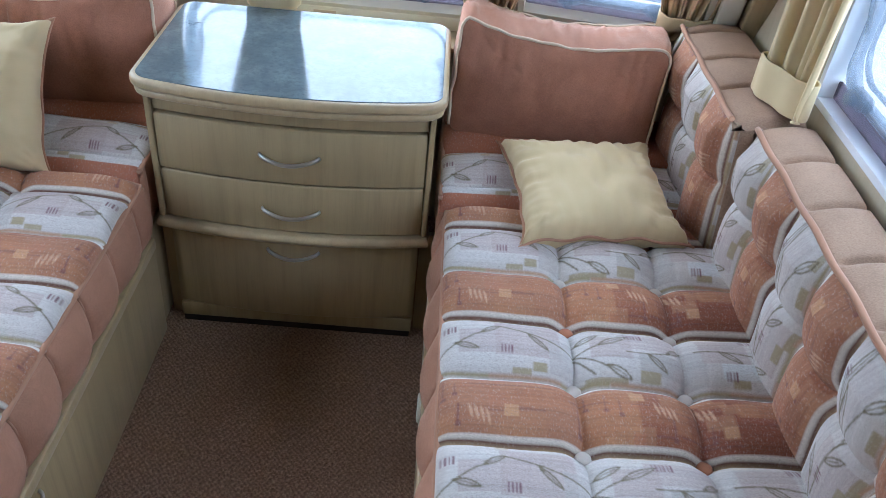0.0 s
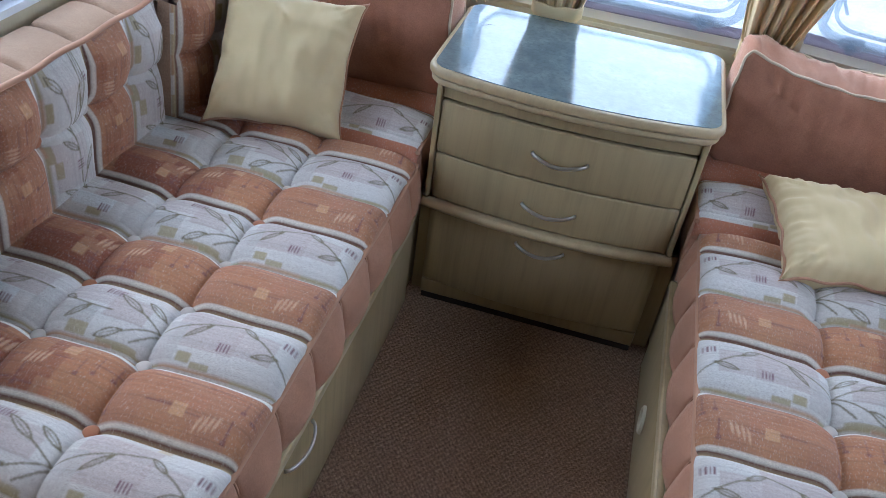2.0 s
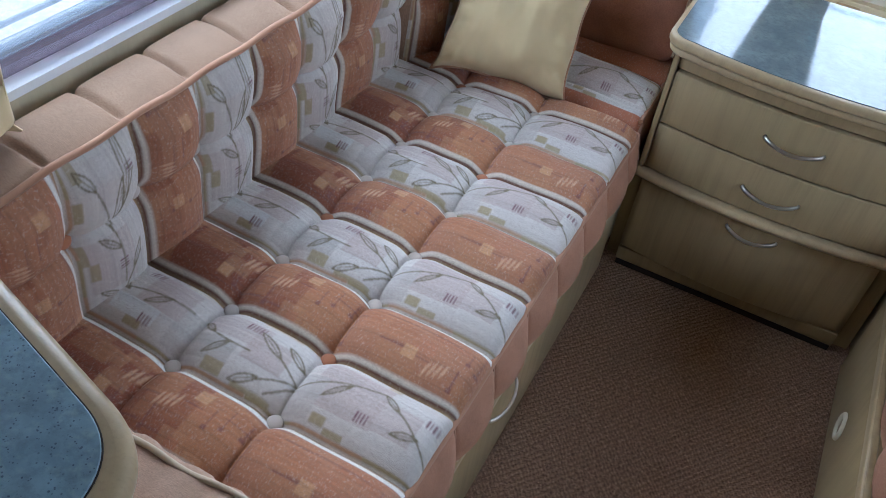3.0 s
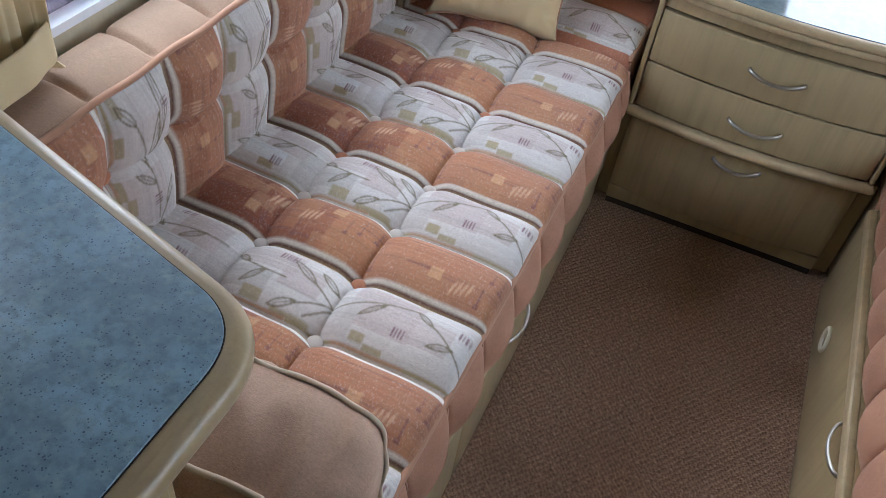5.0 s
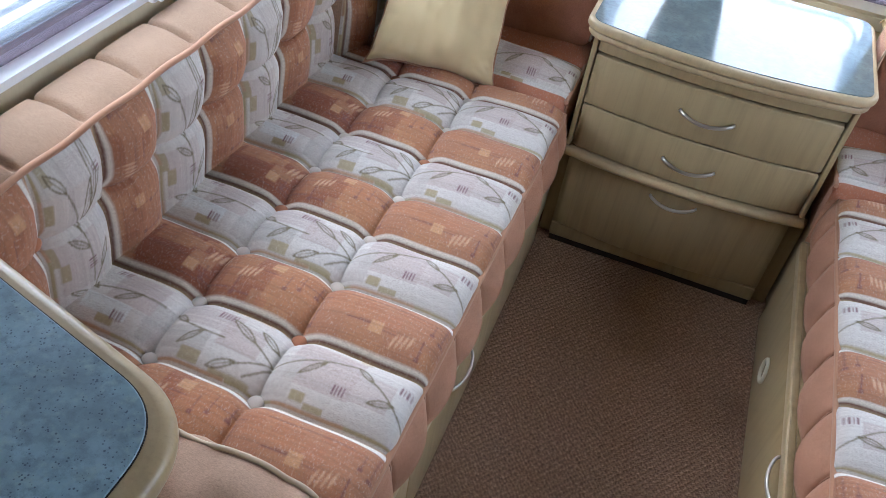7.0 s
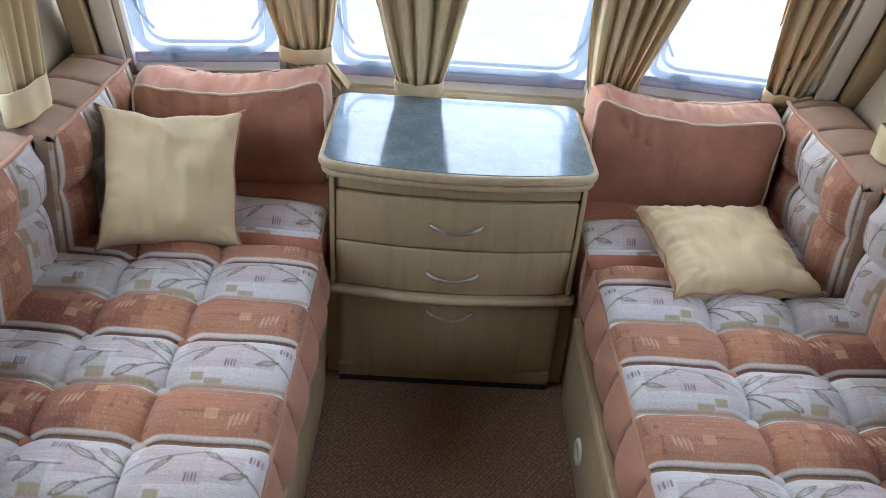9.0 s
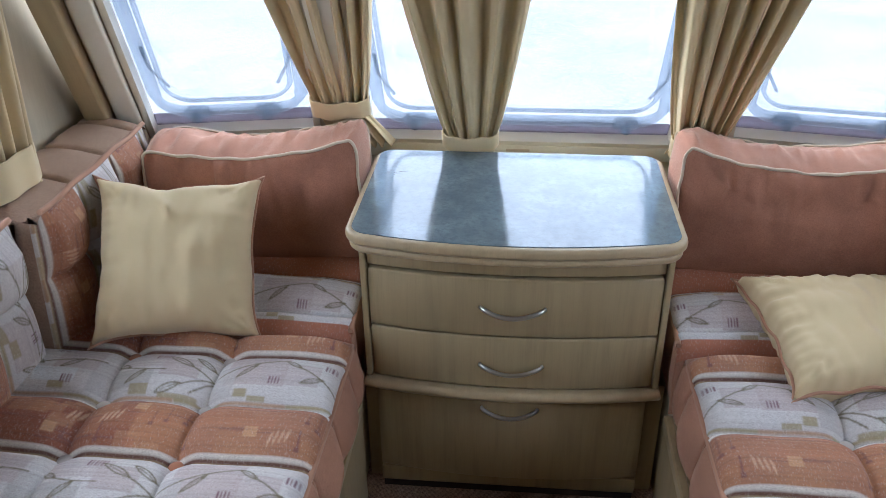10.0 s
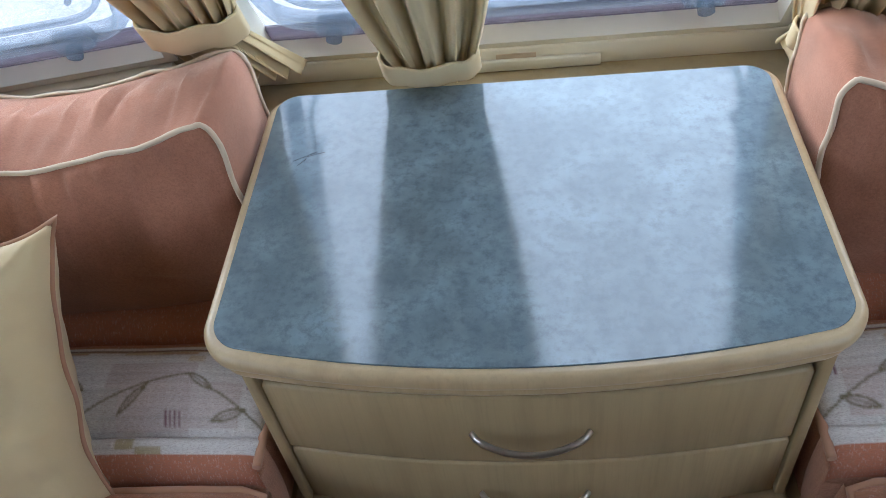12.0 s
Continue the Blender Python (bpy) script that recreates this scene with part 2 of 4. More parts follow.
def slab(outline, z0, z1, bevel=0.0, segments=3):
    """A flat board with the given outline in plan."""
    bm = bmesh.new()
    lo = [bm.verts.new((x, y, z0)) for x, y in outline]
    f = bm.faces.new(lo)
    got = bmesh.ops.extrude_face_region(bm, geom=[f])
    bmesh.ops.translate(bm, verts=[g for g in got["geom"] if isinstance(g, bmesh.types.BMVert)], vec=(0, 0, z1 - z0))
    bmesh.ops.recalc_face_normals(bm, faces=bm.faces)
    if bevel:
        es = [e for e in bm.edges if abs(e.verts[0].co.z - e.verts[1].co.z) < 1e-6]
        bmesh.ops.bevel(bm, geom=es, offset=bevel, segments=segments, affect='EDGES', profile=0.5)
        for f in bm.faces:
            f.smooth = abs(f.normal.z) < 0.99
    return bm


def rounded(x0, y0, x1, y1, r, steps=8, bow=0.0):
    """A rectangle's outline with round corners; the side at y0 bows outward by bow."""
    out = []
    for cx, cy, a in ((x1 - r, y1 - r, 0), (x0 + r, y1 - r, 90), (x0 + r, y0 + r, 180), (x1 - r, y0 + r, 270)):
        for k in range(steps + 1):
            t = radians(a + 90 * k / steps)
            out.append((cx + r * math.cos(t), cy + r * math.sin(t)))
        if a == 180:
            for k in range(1, 16):
                out.append((x0 + r + (x1 - x0 - 2 * r) * k / 16, y0))
    mid, half = (x0 + x1) / 2, (x1 - x0) / 2
    return [(x, y - bow * (1 - ((x - mid) / half) ** 2) * max(0.0, min(1.0, (y0 + 0.5 * (y1 - y0) - y) / (0.5 * (y1 - y0))))) for x, y in out]


def grid_mesh(name, P, mats, rows_mat=None, colours=None, caps=False):
    """A sheet of quads from an array of points (rows, columns, 3)."""
    n, m = P.shape[:2]
    idx = np.arange(n * m).reshape(n, m)
    q = np.stack([idx[:-1, :-1], idx[:-1, 1:], idx[1:, 1:], idx[1:, :-1]], -1).reshape(-1, 4)
    faces = q.tolist()
    if caps:
        faces += [idx[:, 0].tolist(), idx[::-1, -1].tolist()]
    me = bpy.data.meshes.new(name)
    me.from_pydata(P.reshape(-1, 3).tolist(), [], faces)
    for x in mats:
        me.materials.append(x)
    if rows_mat is not None:
        mi = np.repeat(np.asarray(rows_mat), m - 1)
        if caps:
            mi = np.r_[mi, [len(mats) - 1] * 2]
        me.polygons.foreach_set("material_index", mi.astype(np.int32))
    me.polygons.foreach_set("use_smooth", np.ones(len(faces), dtype=bool))
    if colours is not None:
        a = me.color_attributes.new("print", 'FLOAT_COLOR', 'POINT')
        a.data.foreach_set("color", np.concatenate([colours.reshape(-1, 3), np.ones((n * m, 1))], 1).astype(np.float32).ravel())
    me.update()
    return me


def catmull(points, per=8):
    pts = [Vector(p) for p in points]
    out = []
    for i in range(len(pts) - 1):
        a, b, c, d = pts[max(i - 1, 0)], pts[i], pts[i + 1], pts[min(i + 2, len(pts) - 1)]
        for k in range(per):
            t = k / per
            out.append(0.5 * (2 * b + (c - a) * t + (2 * a - 5 * b + 4 * c - d) * t * t + (3 * b - a - 3 * c + d) * t ** 3))
    return out + [pts[-1]]


# ---- the printed cloth ----
BAND, BAND0 = 0.1375, -0.65
WHITE, PINKISH, GREYISH = (0.60, 0.565, 0.525), (0.47, 0.385, 0.355), (0.48, 0.45, 0.415)
OLIVE, CREAMY, DARK, PLUM, SPRIG = (0.36, 0.29, 0.14), (0.76, 0.73, 0.68), (0.10, 0.05, 0.04), (0.20, 0.10, 0.12), (0.17, 0.145, 0.085)
MM = 1000


def stamp(img, s, t, r, colour):
    i, j = int(s * MM), int(t * MM)
    for a in range(i - 3, i + 4):
        for b in range(j - 3, j + 4):
            if 0 <= a < img.shape[0] and 0 <= b < img.shape[1] and math.hypot(a - s * MM, b - t * MM) <= r * MM:
                img[a, b] = colour


def fill(img, s0, s1, v0, v1, colour, k=1.0):
    n = img.shape[1]
    block = img[int(s0 * MM):int(s1 * MM), int(v0 * n):int(v1 * n)]
    block[:] = (1 - k) * block + k * np.array(colour)


def stem(img, a, m, b, r=0.0014, colour=SPRIG):
    for k in range(241):
        t = k / 240
        s = (1 - t) ** 2 * a[0] + 2 * t * (1 - t) * m[0] + t * t * b[0]
        v = (1 - t) ** 2 * a[1] + 2 * t * (1 - t) * m[1] + t * t * b[1]
        stamp(img, s, v * BAND, r * (0.9 + 0.15 * math.sin(k * 0.9)), colour)


def leaf(img, base, tip, wide):
    """A leaf drawn in outline with its rib."""
    bx, by, tx, ty = base[0], base[1] * BAND, tip[0], tip[1] * BAND
    nx, ny = -(ty - by), tx - bx
    l = math.hypot(nx, ny)
    rib = (bx + 0.8 * (tx - bx), (by + 0.8 * (ty - by)) / BAND)
    stem(img, base, ((base[0] + rib[0]) / 2, (base[1] + rib[1]) / 2), rib, 0.0008)
    for side in (1, -1):
        c = ((bx + tx) / 2 + side * wide * 1.75 * nx / l, ((by + ty) / 2 + side * wide * 1.75 * ny / l) / BAND)
        stem(img, base, c, tip, 0.0013)


def bars(img, s, v, n=4):
    for k in range(n):
        c = s + k * 0.0055
        img[int(c * MM):int((c + 0.0028) * MM), int(v * BAND * MM):int((v * BAND + 0.016) * MM)] = PLUM


def white_tile():
    img = np.empty((960, int(BAND * MM) + 1, 3))
    img[:] = WHITE
    for s0, s1, v0, v1, c, k in (
            (0.03, 0.10, 0.34, 0.72, PINKISH, 0.7), (0.09, 0.20, 0.14, 0.74, PINKISH, 0.8), (0.18, 0.225, 0.4, 0.9, GREYISH, 0.7), (0.25, 0.32, 0.30, 0.66, PINKISH, 0.75),
            (0.30, 0.40, 0.18, 0.5, PINKISH, 0.6), (0.33, 0.41, 0.55, 0.85, GREYISH, 0.9), (0.40, 0.445, 0.4, 0.9, GREYISH, 0.8), (0.44, 0.52, 0.15, 0.62, PINKISH, 0.7),
            (0.47, 0.55, 0.62, 0.82, (0.68, 0.70, 0.69), 0.9), (0.56, 0.64, 0.2, 0.6, GREYISH, 0.8), (0.60, 0.70, 0.35, 0.9, PINKISH, 0.55), (0.76, 0.84, 0.3, 0.7, PINKISH, 0.35),
            (0.085, 0.105, 0.05, 0.13, (0.52, 0.42, 0.28), 0.9), (0.152, 0.176, 0.80, 0.90, OLIVE, 0.85), (0.118, 0.15, 0.88, 0.94, OLIVE, 0.8), (0.24, 0.31, 0.90, 0.95, OLIVE, 0.8),
            (0.33, 0.365, 0.80, 0.93, OLIVE, 0.8), (0.485, 0.515, 0.82, 0.91, OLIVE, 0.85), (0.63, 0.665, 0.80, 0.90, OLIVE, 0.8), (0.665, 0.70, 0.88, 0.945, OLIVE, 0.8), (0.75, 0.79, 0.86, 0.94, OLIVE, 0.85), (0.82, 0.85, 0.80, 0.9, OLIVE, 0.7),
            (0.26, 0.33, 0.05, 0.10, (0.50, 0.36, 0.22), 0.8), (0.44, 0.48, 0.05, 0.12, (0.66, 0.60, 0.5), 0.8)):
        fill(img, s0, s1, v0, v1, c, k)
    for s, v, n in ((0.006, 0.28, 4), (0.100, 0.60, 4), (0.312, 0.20, 6), (0.475, 0.73, 4), (0.515, 0.13, 5), (0.632, 0.46, 4), (0.80, 0.2, 3)):
        bars(img, s, v, n)
    for a, m, b in (((0.0, 0.72), (0.045, 0.46), (0.066, 0.40)), ((0.10, 0.26), (0.16, 0.34), (0.222, 0.60)), ((0.222, 0.60), (0.25, 0.68), (0.275, 0.78)),
                    ((0.222, 0.60), (0.25, 0.50), (0.262, 0.46)), ((0.222, 0.64), (0.235, 0.75), (0.255, 0.86)), ((0.31, 0.55), (0.36, 0.58), (0.40, 0.46)),
                    ((0.43, 0.40), (0.48, 0.38), (0.55, 0.53)), ((0.56, 0.60), (0.60, 0.52), (0.64, 0.25)), ((0.70, 0.52), (0.76, 0.62), (0.80, 0.72)),
                    ((0.60, 0.52), (0.66, 0.48), (0.71, 0.52)), ((0.71, 0.5), (0.76, 0.36), (0.80, 0.22))):
        stem(img, a, m, b)
    for a, b, w in (((0.066, 0.40), (0.098, 0.25), 0.005), ((0.022, 0.57), (0.062, 0.66), 0.0055), ((0.145, 0.36), (0.178, 0.62), 0.0045), ((0.262, 0.46), (0.315, 0.26), 0.0065),
                    ((0.225, 0.42), (0.265, 0.26), 0.006), ((0.275, 0.76), (0.315, 0.90), 0.0065), ((0.345, 0.55), (0.375, 0.78), 0.0055), ((0.38, 0.50), (0.408, 0.38), 0.005),
                    ((0.47, 0.40), (0.505, 0.60), 0.0055), ((0.54, 0.55), (0.57, 0.42), 0.006), ((0.715, 0.5), (0.80, 0.40), 0.0075), ((0.74, 0.42), (0.875, 0.22), 0.0075),
                    ((0.80, 0.72), (0.835, 0.84), 0.008), ((0.62, 0.40), (0.66, 0.22), 0.006), ((0.58, 0.6), (0.60, 0.82), 0.006), ((0.67, 0.5), (0.70, 0.72), 0.006)):
        leaf(img, a, b, w)
    for k in range(20):
        a = k * 0.048
        fill(img, a, a + 0.048, 0, 0.030, ((0.46, 0.36, 0.21), (0.55, 0.50, 0.43), (0.40, 0.25, 0.14))[(k * 7) % 3])
    for k in range(24):
        a = k * 0.04
        fill(img, a, a + 0.04, 0.945, 0.972, OLIVE if k % 5 < 2 else (0.46, 0.27, 0.15), 0.9)
    fill(img, 0, 0.96, 0.972, 1, CREAMY)
    return img


def brown_tile():
    rnd = random.Random(5)
    img = np.empty((960, int(BAND * MM) + 1, 3))
    base = np.array((0.37, 0.168, 0.090))
    img[:] = base
    fill(img, 0.40, 0.56, 0, 1, (0.23, 0.07, 0.036), 0.9)
    fill(img, 0.31, 0.40, 0, 1, (0.26, 0.085, 0.042), 0.75)
    fill(img, 0.22, 0.31, 0, 1, (0.42, 0.19, 0.085), 0.7)
    tones = ((0.25, 0.085, 0.042), (0.33, 0.125, 0.06), (0.40, 0.17, 0.08), (0.46, 0.225, 0.105), (0.42, 0.16, 0.085), (0.50, 0.27, 0.14))
    for _ in range(70):
        a, b = rnd.uniform(-0.03, 0.9), rnd.uniform(-0.1, 0.9)
        fill(img, max(a, 0), a + rnd.uniform(0.02, 0.075), max(b, 0), b + rnd.uniform(0.08, 0.4), tones[rnd.randrange(6)], rnd.uniform(0.2, 0.6))
    line = (0.20, 0.085, 0.075)
    for _ in range(20):
        a, b = rnd.uniform(0, 0.86), rnd.uniform(0.1, 0.9)
        fill(img, a, a + rnd.uniform(0.02, 0.09), b, b + 0.017, line, 0.7)
    for _ in range(14):
        a, b = rnd.uniform(0, 0.9), rnd.uniform(0.12, 0.6)
        l = rnd.uniform(0.15, 0.34)
        fill(img, a, a + 0.0022, b, b + l, line, 0.8)
        fill(img, a - 0.002, a + 0.006, b + l, b + l + 0.05, line, 0.8)
    for a, b in ((0.10, 0.55), (0.44, 0.6), (0.30, 0.2), (0.66, 0.5), (0.80, 0.3)):
        fill(img, a, a + 0.022, b, b + 0.15, (0.54, 0.31, 0.16), 0.8)
    for a, b in ((0.045, 0.55), (0.335, 0.35), (0.40, 0.25), (0.73, 0.55)):
        for k in range(4):
            for q in range(30):
                stamp(img, a + k * 0.009 + 0.0002 * q, (b + 0.007 * q + 0.02 * k) * BAND, 0.0022 * math.sin(math.pi * q / 29) + 0.0003, (0.55, 0.33, 0.2))
    fill(img, 0, 0.96, 0, 0.045, (0.40, 0.25, 0.14))
    fill(img, 0, 0.96, 0.045, 0.110, CREAMY)
    fill(img, 0, 0.96, 0.110, 0.118, (0.24, 0.11, 0.07))
    fill(img, 0, 0.96, 0.905, 0.950, (0.62, 0.56, 0.48))
    fill(img, 0, 0.96, 0.950, 0.982, (0.17, 0.08, 0.055))
    fill(img, 0, 0.96, 0.982, 1, (0.46, 0.36, 0.21))
    return img


def woven(img, amount, seed):
    """Uneven threads along the cloth, and edges softened by the weave."""
    g = np.random.RandomState(seed)
    img = img * (1 + amount * g.randn(1, img.shape[1], 1)) * (1 + amount * g.randn(img.shape[0], img.shape[1], 1))
    p = np.pad(img, ((1, 1), (1, 1), (0, 0)), mode="edge")
    return np.clip(sum(p[i:i + img.shape[0], j:j + img.shape[1]] for i in range(3) for j in range(3)) / 9, 0, 1)


TILE_W, TILE_B = woven(white_tile(), 0.07, 3), woven(brown_tile(), 0.10, 4)


def cloth_print(S, Y):
    """The print's colour at the distance S from the seat's front edge and the place Y along the sofa."""
    f = (Y - BAND0) / BAND
    j = np.floor(f).astype(int)
    v = 1 - (f - j)
    a = np.clip((S * MM).astype(int), 0, 959)
    b = np.clip((v * (TILE_W.shape[1] - 1)).astype(int), 0, TILE_W.shape[1] - 1)
    return np.where((j % 2 == 0)[..., None], TILE_B[a, b], TILE_W[a, b])


def puffs(S, Y, rows, high, dip, seed):
    """Height of tufted upholstery: pads between the tuft lines, dimples at the buttons."""
    f = (Y - BAND0) / BAND
    fy = f - np.floor(f)
    near = np.minimum(fy, 1 - fy) * BAND
    dome_y = np.clip(1 - np.abs(2 * fy - 1) ** 2.3, 0, 1) ** 0.75
    dome_s = np.zeros_like(S)
    for k, (a, b) in enumerate(zip(rows[:-1], rows[1:])):
        u = np.clip((S - a) / (b - a), 0, 1)
        dome_s += ((S >= a) & (S < b)) * np.clip(1 - np.abs(2 * u - 1) ** (4.0 if k == 0 else 2.8), 0, 1) ** 0.8
    h = high * (0.12 + 0.88 * dome_y) * (0.42 + 0.58 * dome_s)
    for r in rows[1:-1]:
        h -= dip * np.exp(-(np.hypot(S - r, near) / 0.022) ** 2)
        h -= 0.0022 * np.exp(-((S - r) / 0.005) ** 2)
    h -= 0.0022 * np.exp(-(near / 0.004) ** 2)
    h += 0.0022 * np.sin(31 * Y + 17 * S + seed) * np.sin(23 * S - 13 * Y + 2 * seed)
    return h


def boundaries(y0, y1):
    k0 = math.ceil((y0 + 0.01 - BAND0) / BAND)
    out = []
    while BAND0 + k0 * BAND < y1 - 0.01:
        out.append(BAND0 + k0 * BAND)
        k0 += 1
    return out


def button_mesh(name, r):
    bm = bmesh.new()
    bmesh.ops.create_uvsphere(bm, u_segments=14, v_segments=8, radius=r)
    for v in bm.verts:
        v.co.z *= 0.55
    for f in bm.faces:
        f.smooth = True
    me = bpy.data.meshes.new(name)
    bm.to_mesh(me)
    bm.free()
    return me


BUTTONS = [button_mesh("button", 0.0135), button_mesh("button", 0.0135)]
BUTTONS[0].materials.append(M_BTN)
BUTTONS[1].materials.append(M_BTN2)
STEP = 0.0016
SEAT_Z, BACK_X, SEAT_LOW = 0.428, 0.880, 0.278
EDGE_X = {-1: 0.305, 1: 0.328}


def seat_cushion(side, y0, y1, group, label, seed, deep=True):
    """side: -1 for the sofa on the door's far wall, +1 for the other one."""
    seat_z = SEAT_Z if deep else SEAT_Z + 0.016
    seat_x = EDGE_X[side] if deep else 0.314
    top = thing("seat_cushion", (side * 0.6, (y0 + y1) / 2, SEAT_LOW), label, "cushion", group)
    ys = np.arange(y0, y1 + STEP / 2, STEP)
    ss = np.r_[np.linspace(0, 0.012, 5)[:-1], np.arange(0.012, BACK_X + 0.03 - seat_x, STEP)]
    S, Y = np.meshgrid(ss, ys, indexing="ij")
    rows = [0.0, 0.222, 0.408, 0.66] if deep else [0.0, 0.66]
    h = puffs(S, Y, rows, 0.038, 0.016 if deep else 0, seed)
    edge = np.minimum(np.minimum(Y - y0, y1 - Y), 0.05) / 0.05
    h = h * np.clip(edge * 1.3, 0, 1) + (0.018 if deep else 0.034) * (np.sqrt(np.clip(1 - (1 - edge) ** 2, 0, 1)) - 1)
    h -= 0.010 * (1 - np.sqrt(np.clip(1 - (1 - np.clip(S / 0.02, 0, 1)) ** 2, 0, 1)))
    X = seat_x + S
    top_p = np.stack([side * X, Y, seat_z + h], -1)
    # the plain face below the piping, scalloped between the seams
    fz = np.linspace(SEAT_LOW, seat_z - 0.010, 14)
    Z, Y2 = np.meshgrid(fz, ys, indexing="ij")
    f = (Y2 - BAND0) / BAND
    fy = f - np.floor(f)
    u = (Z - SEAT_LOW) / (seat_z - 0.01 - SEAT_LOW)
    arc = np.abs(2 * fy - 1) ** 2.4
    bulge = (0.030 if deep else 0.008) * np.sin(np.pi * np.clip(u, 0, 1)) ** 0.7 * (1 - 0.75 * arc) - 0.010 * (1 - u) ** 3
    bulge *= np.clip(np.minimum(Y2 - y0, y1 - Y2) / 0.06, 0, 1) ** 0.5
    near = np.minimum(fy, 1 - fy) * BAND
    bulge -= 0.006 * np.exp(-(near / 0.004) ** 2)
    face = np.stack([side * (seat_x - bulge), Y2, Z], -1)
    back = np.stack([np.full_like(Y[:2], side * (BACK_X + 0.033)), Y[:2], np.array([[seat_z - 0.02], [SEAT_LOW]]) + 0 * Y[:2]], -1)
    P = np.concatenate([face, top_p, back])
    colour = cloth_print(S, Y if deep else Y + 0.032)
    if not deep:
        rust = (Y > 0.160) | (Y < y0 + 0.020)
        colour = np.where(rust[..., None], np.array((0.43, 0.165, 0.09)), colour)
    cols = np.concatenate([np.full((*Y2.shape, 3), 0.4), colour, np.full((2, len(ys), 3), 0.4)])
    rm = np.r_[np.ones(len(fz)), np.zeros(len(ss) - 1), np.ones(2)][:P.shape[0] - 1]
    if side > 0:
        P, cols = P[:, ::-1], cols[:, ::-1]
    part("cover", grid_mesh("cover", P, [M_WOVEN, M_TERRA], rm, cols, caps=True), None, top)
    line = [(side * (seat_x + 0.002), y, seat_z - 0.004 + 0.004 * math.sin(9 * y)) for y in np.linspace(y0 + 0.006, y1 - 0.012, 80)]
    line += [(side * (seat_x + 0.03 + k * 0.045), y1 - 0.004, seat_z - 0.004 + 0.002 * math.sin(k)) for k in range(12)]
    part("piping", tube(line, 0.0056), M_TPIPE, top, "terracotta piping along the edge")
    if deep:
        for n, y in enumerate(boundaries(y0 + 0.06, y1 - 0.03)):
            for r in rows[1:3]:
                i = int(np.argmin(abs(ss - r)))
                j = int(np.argmin(abs(ys - y)))
                b = part("button", BUTTONS[(n * 5 + int(r * 100)) % 4 == 1], None, top)
                b.matrix_parent_inverse = Matrix.Translation(-place_of(top))
                b.location = (side * (seat_x + r), y, seat_z + h[i, j] + 0.012)
        for y in boundaries(y0, y1):
            seam = [(side * (seat_x - 0.0005 - 0.0035 * math.sin(math.pi * k / 10) ** 0.7), y + 0.010 * math.sin(math.pi * k / 10) - 0.004, SEAT_LOW + 0.01 + (seat_z - 0.02 - SEAT_LOW) * k / 10) for k in range(11)]
            part("seam", tube(seam, 0.0018, sides=6), M_TPIPE, top)
    return top


BACK_LOW, BACK_HIGH = 0.40, 0.724


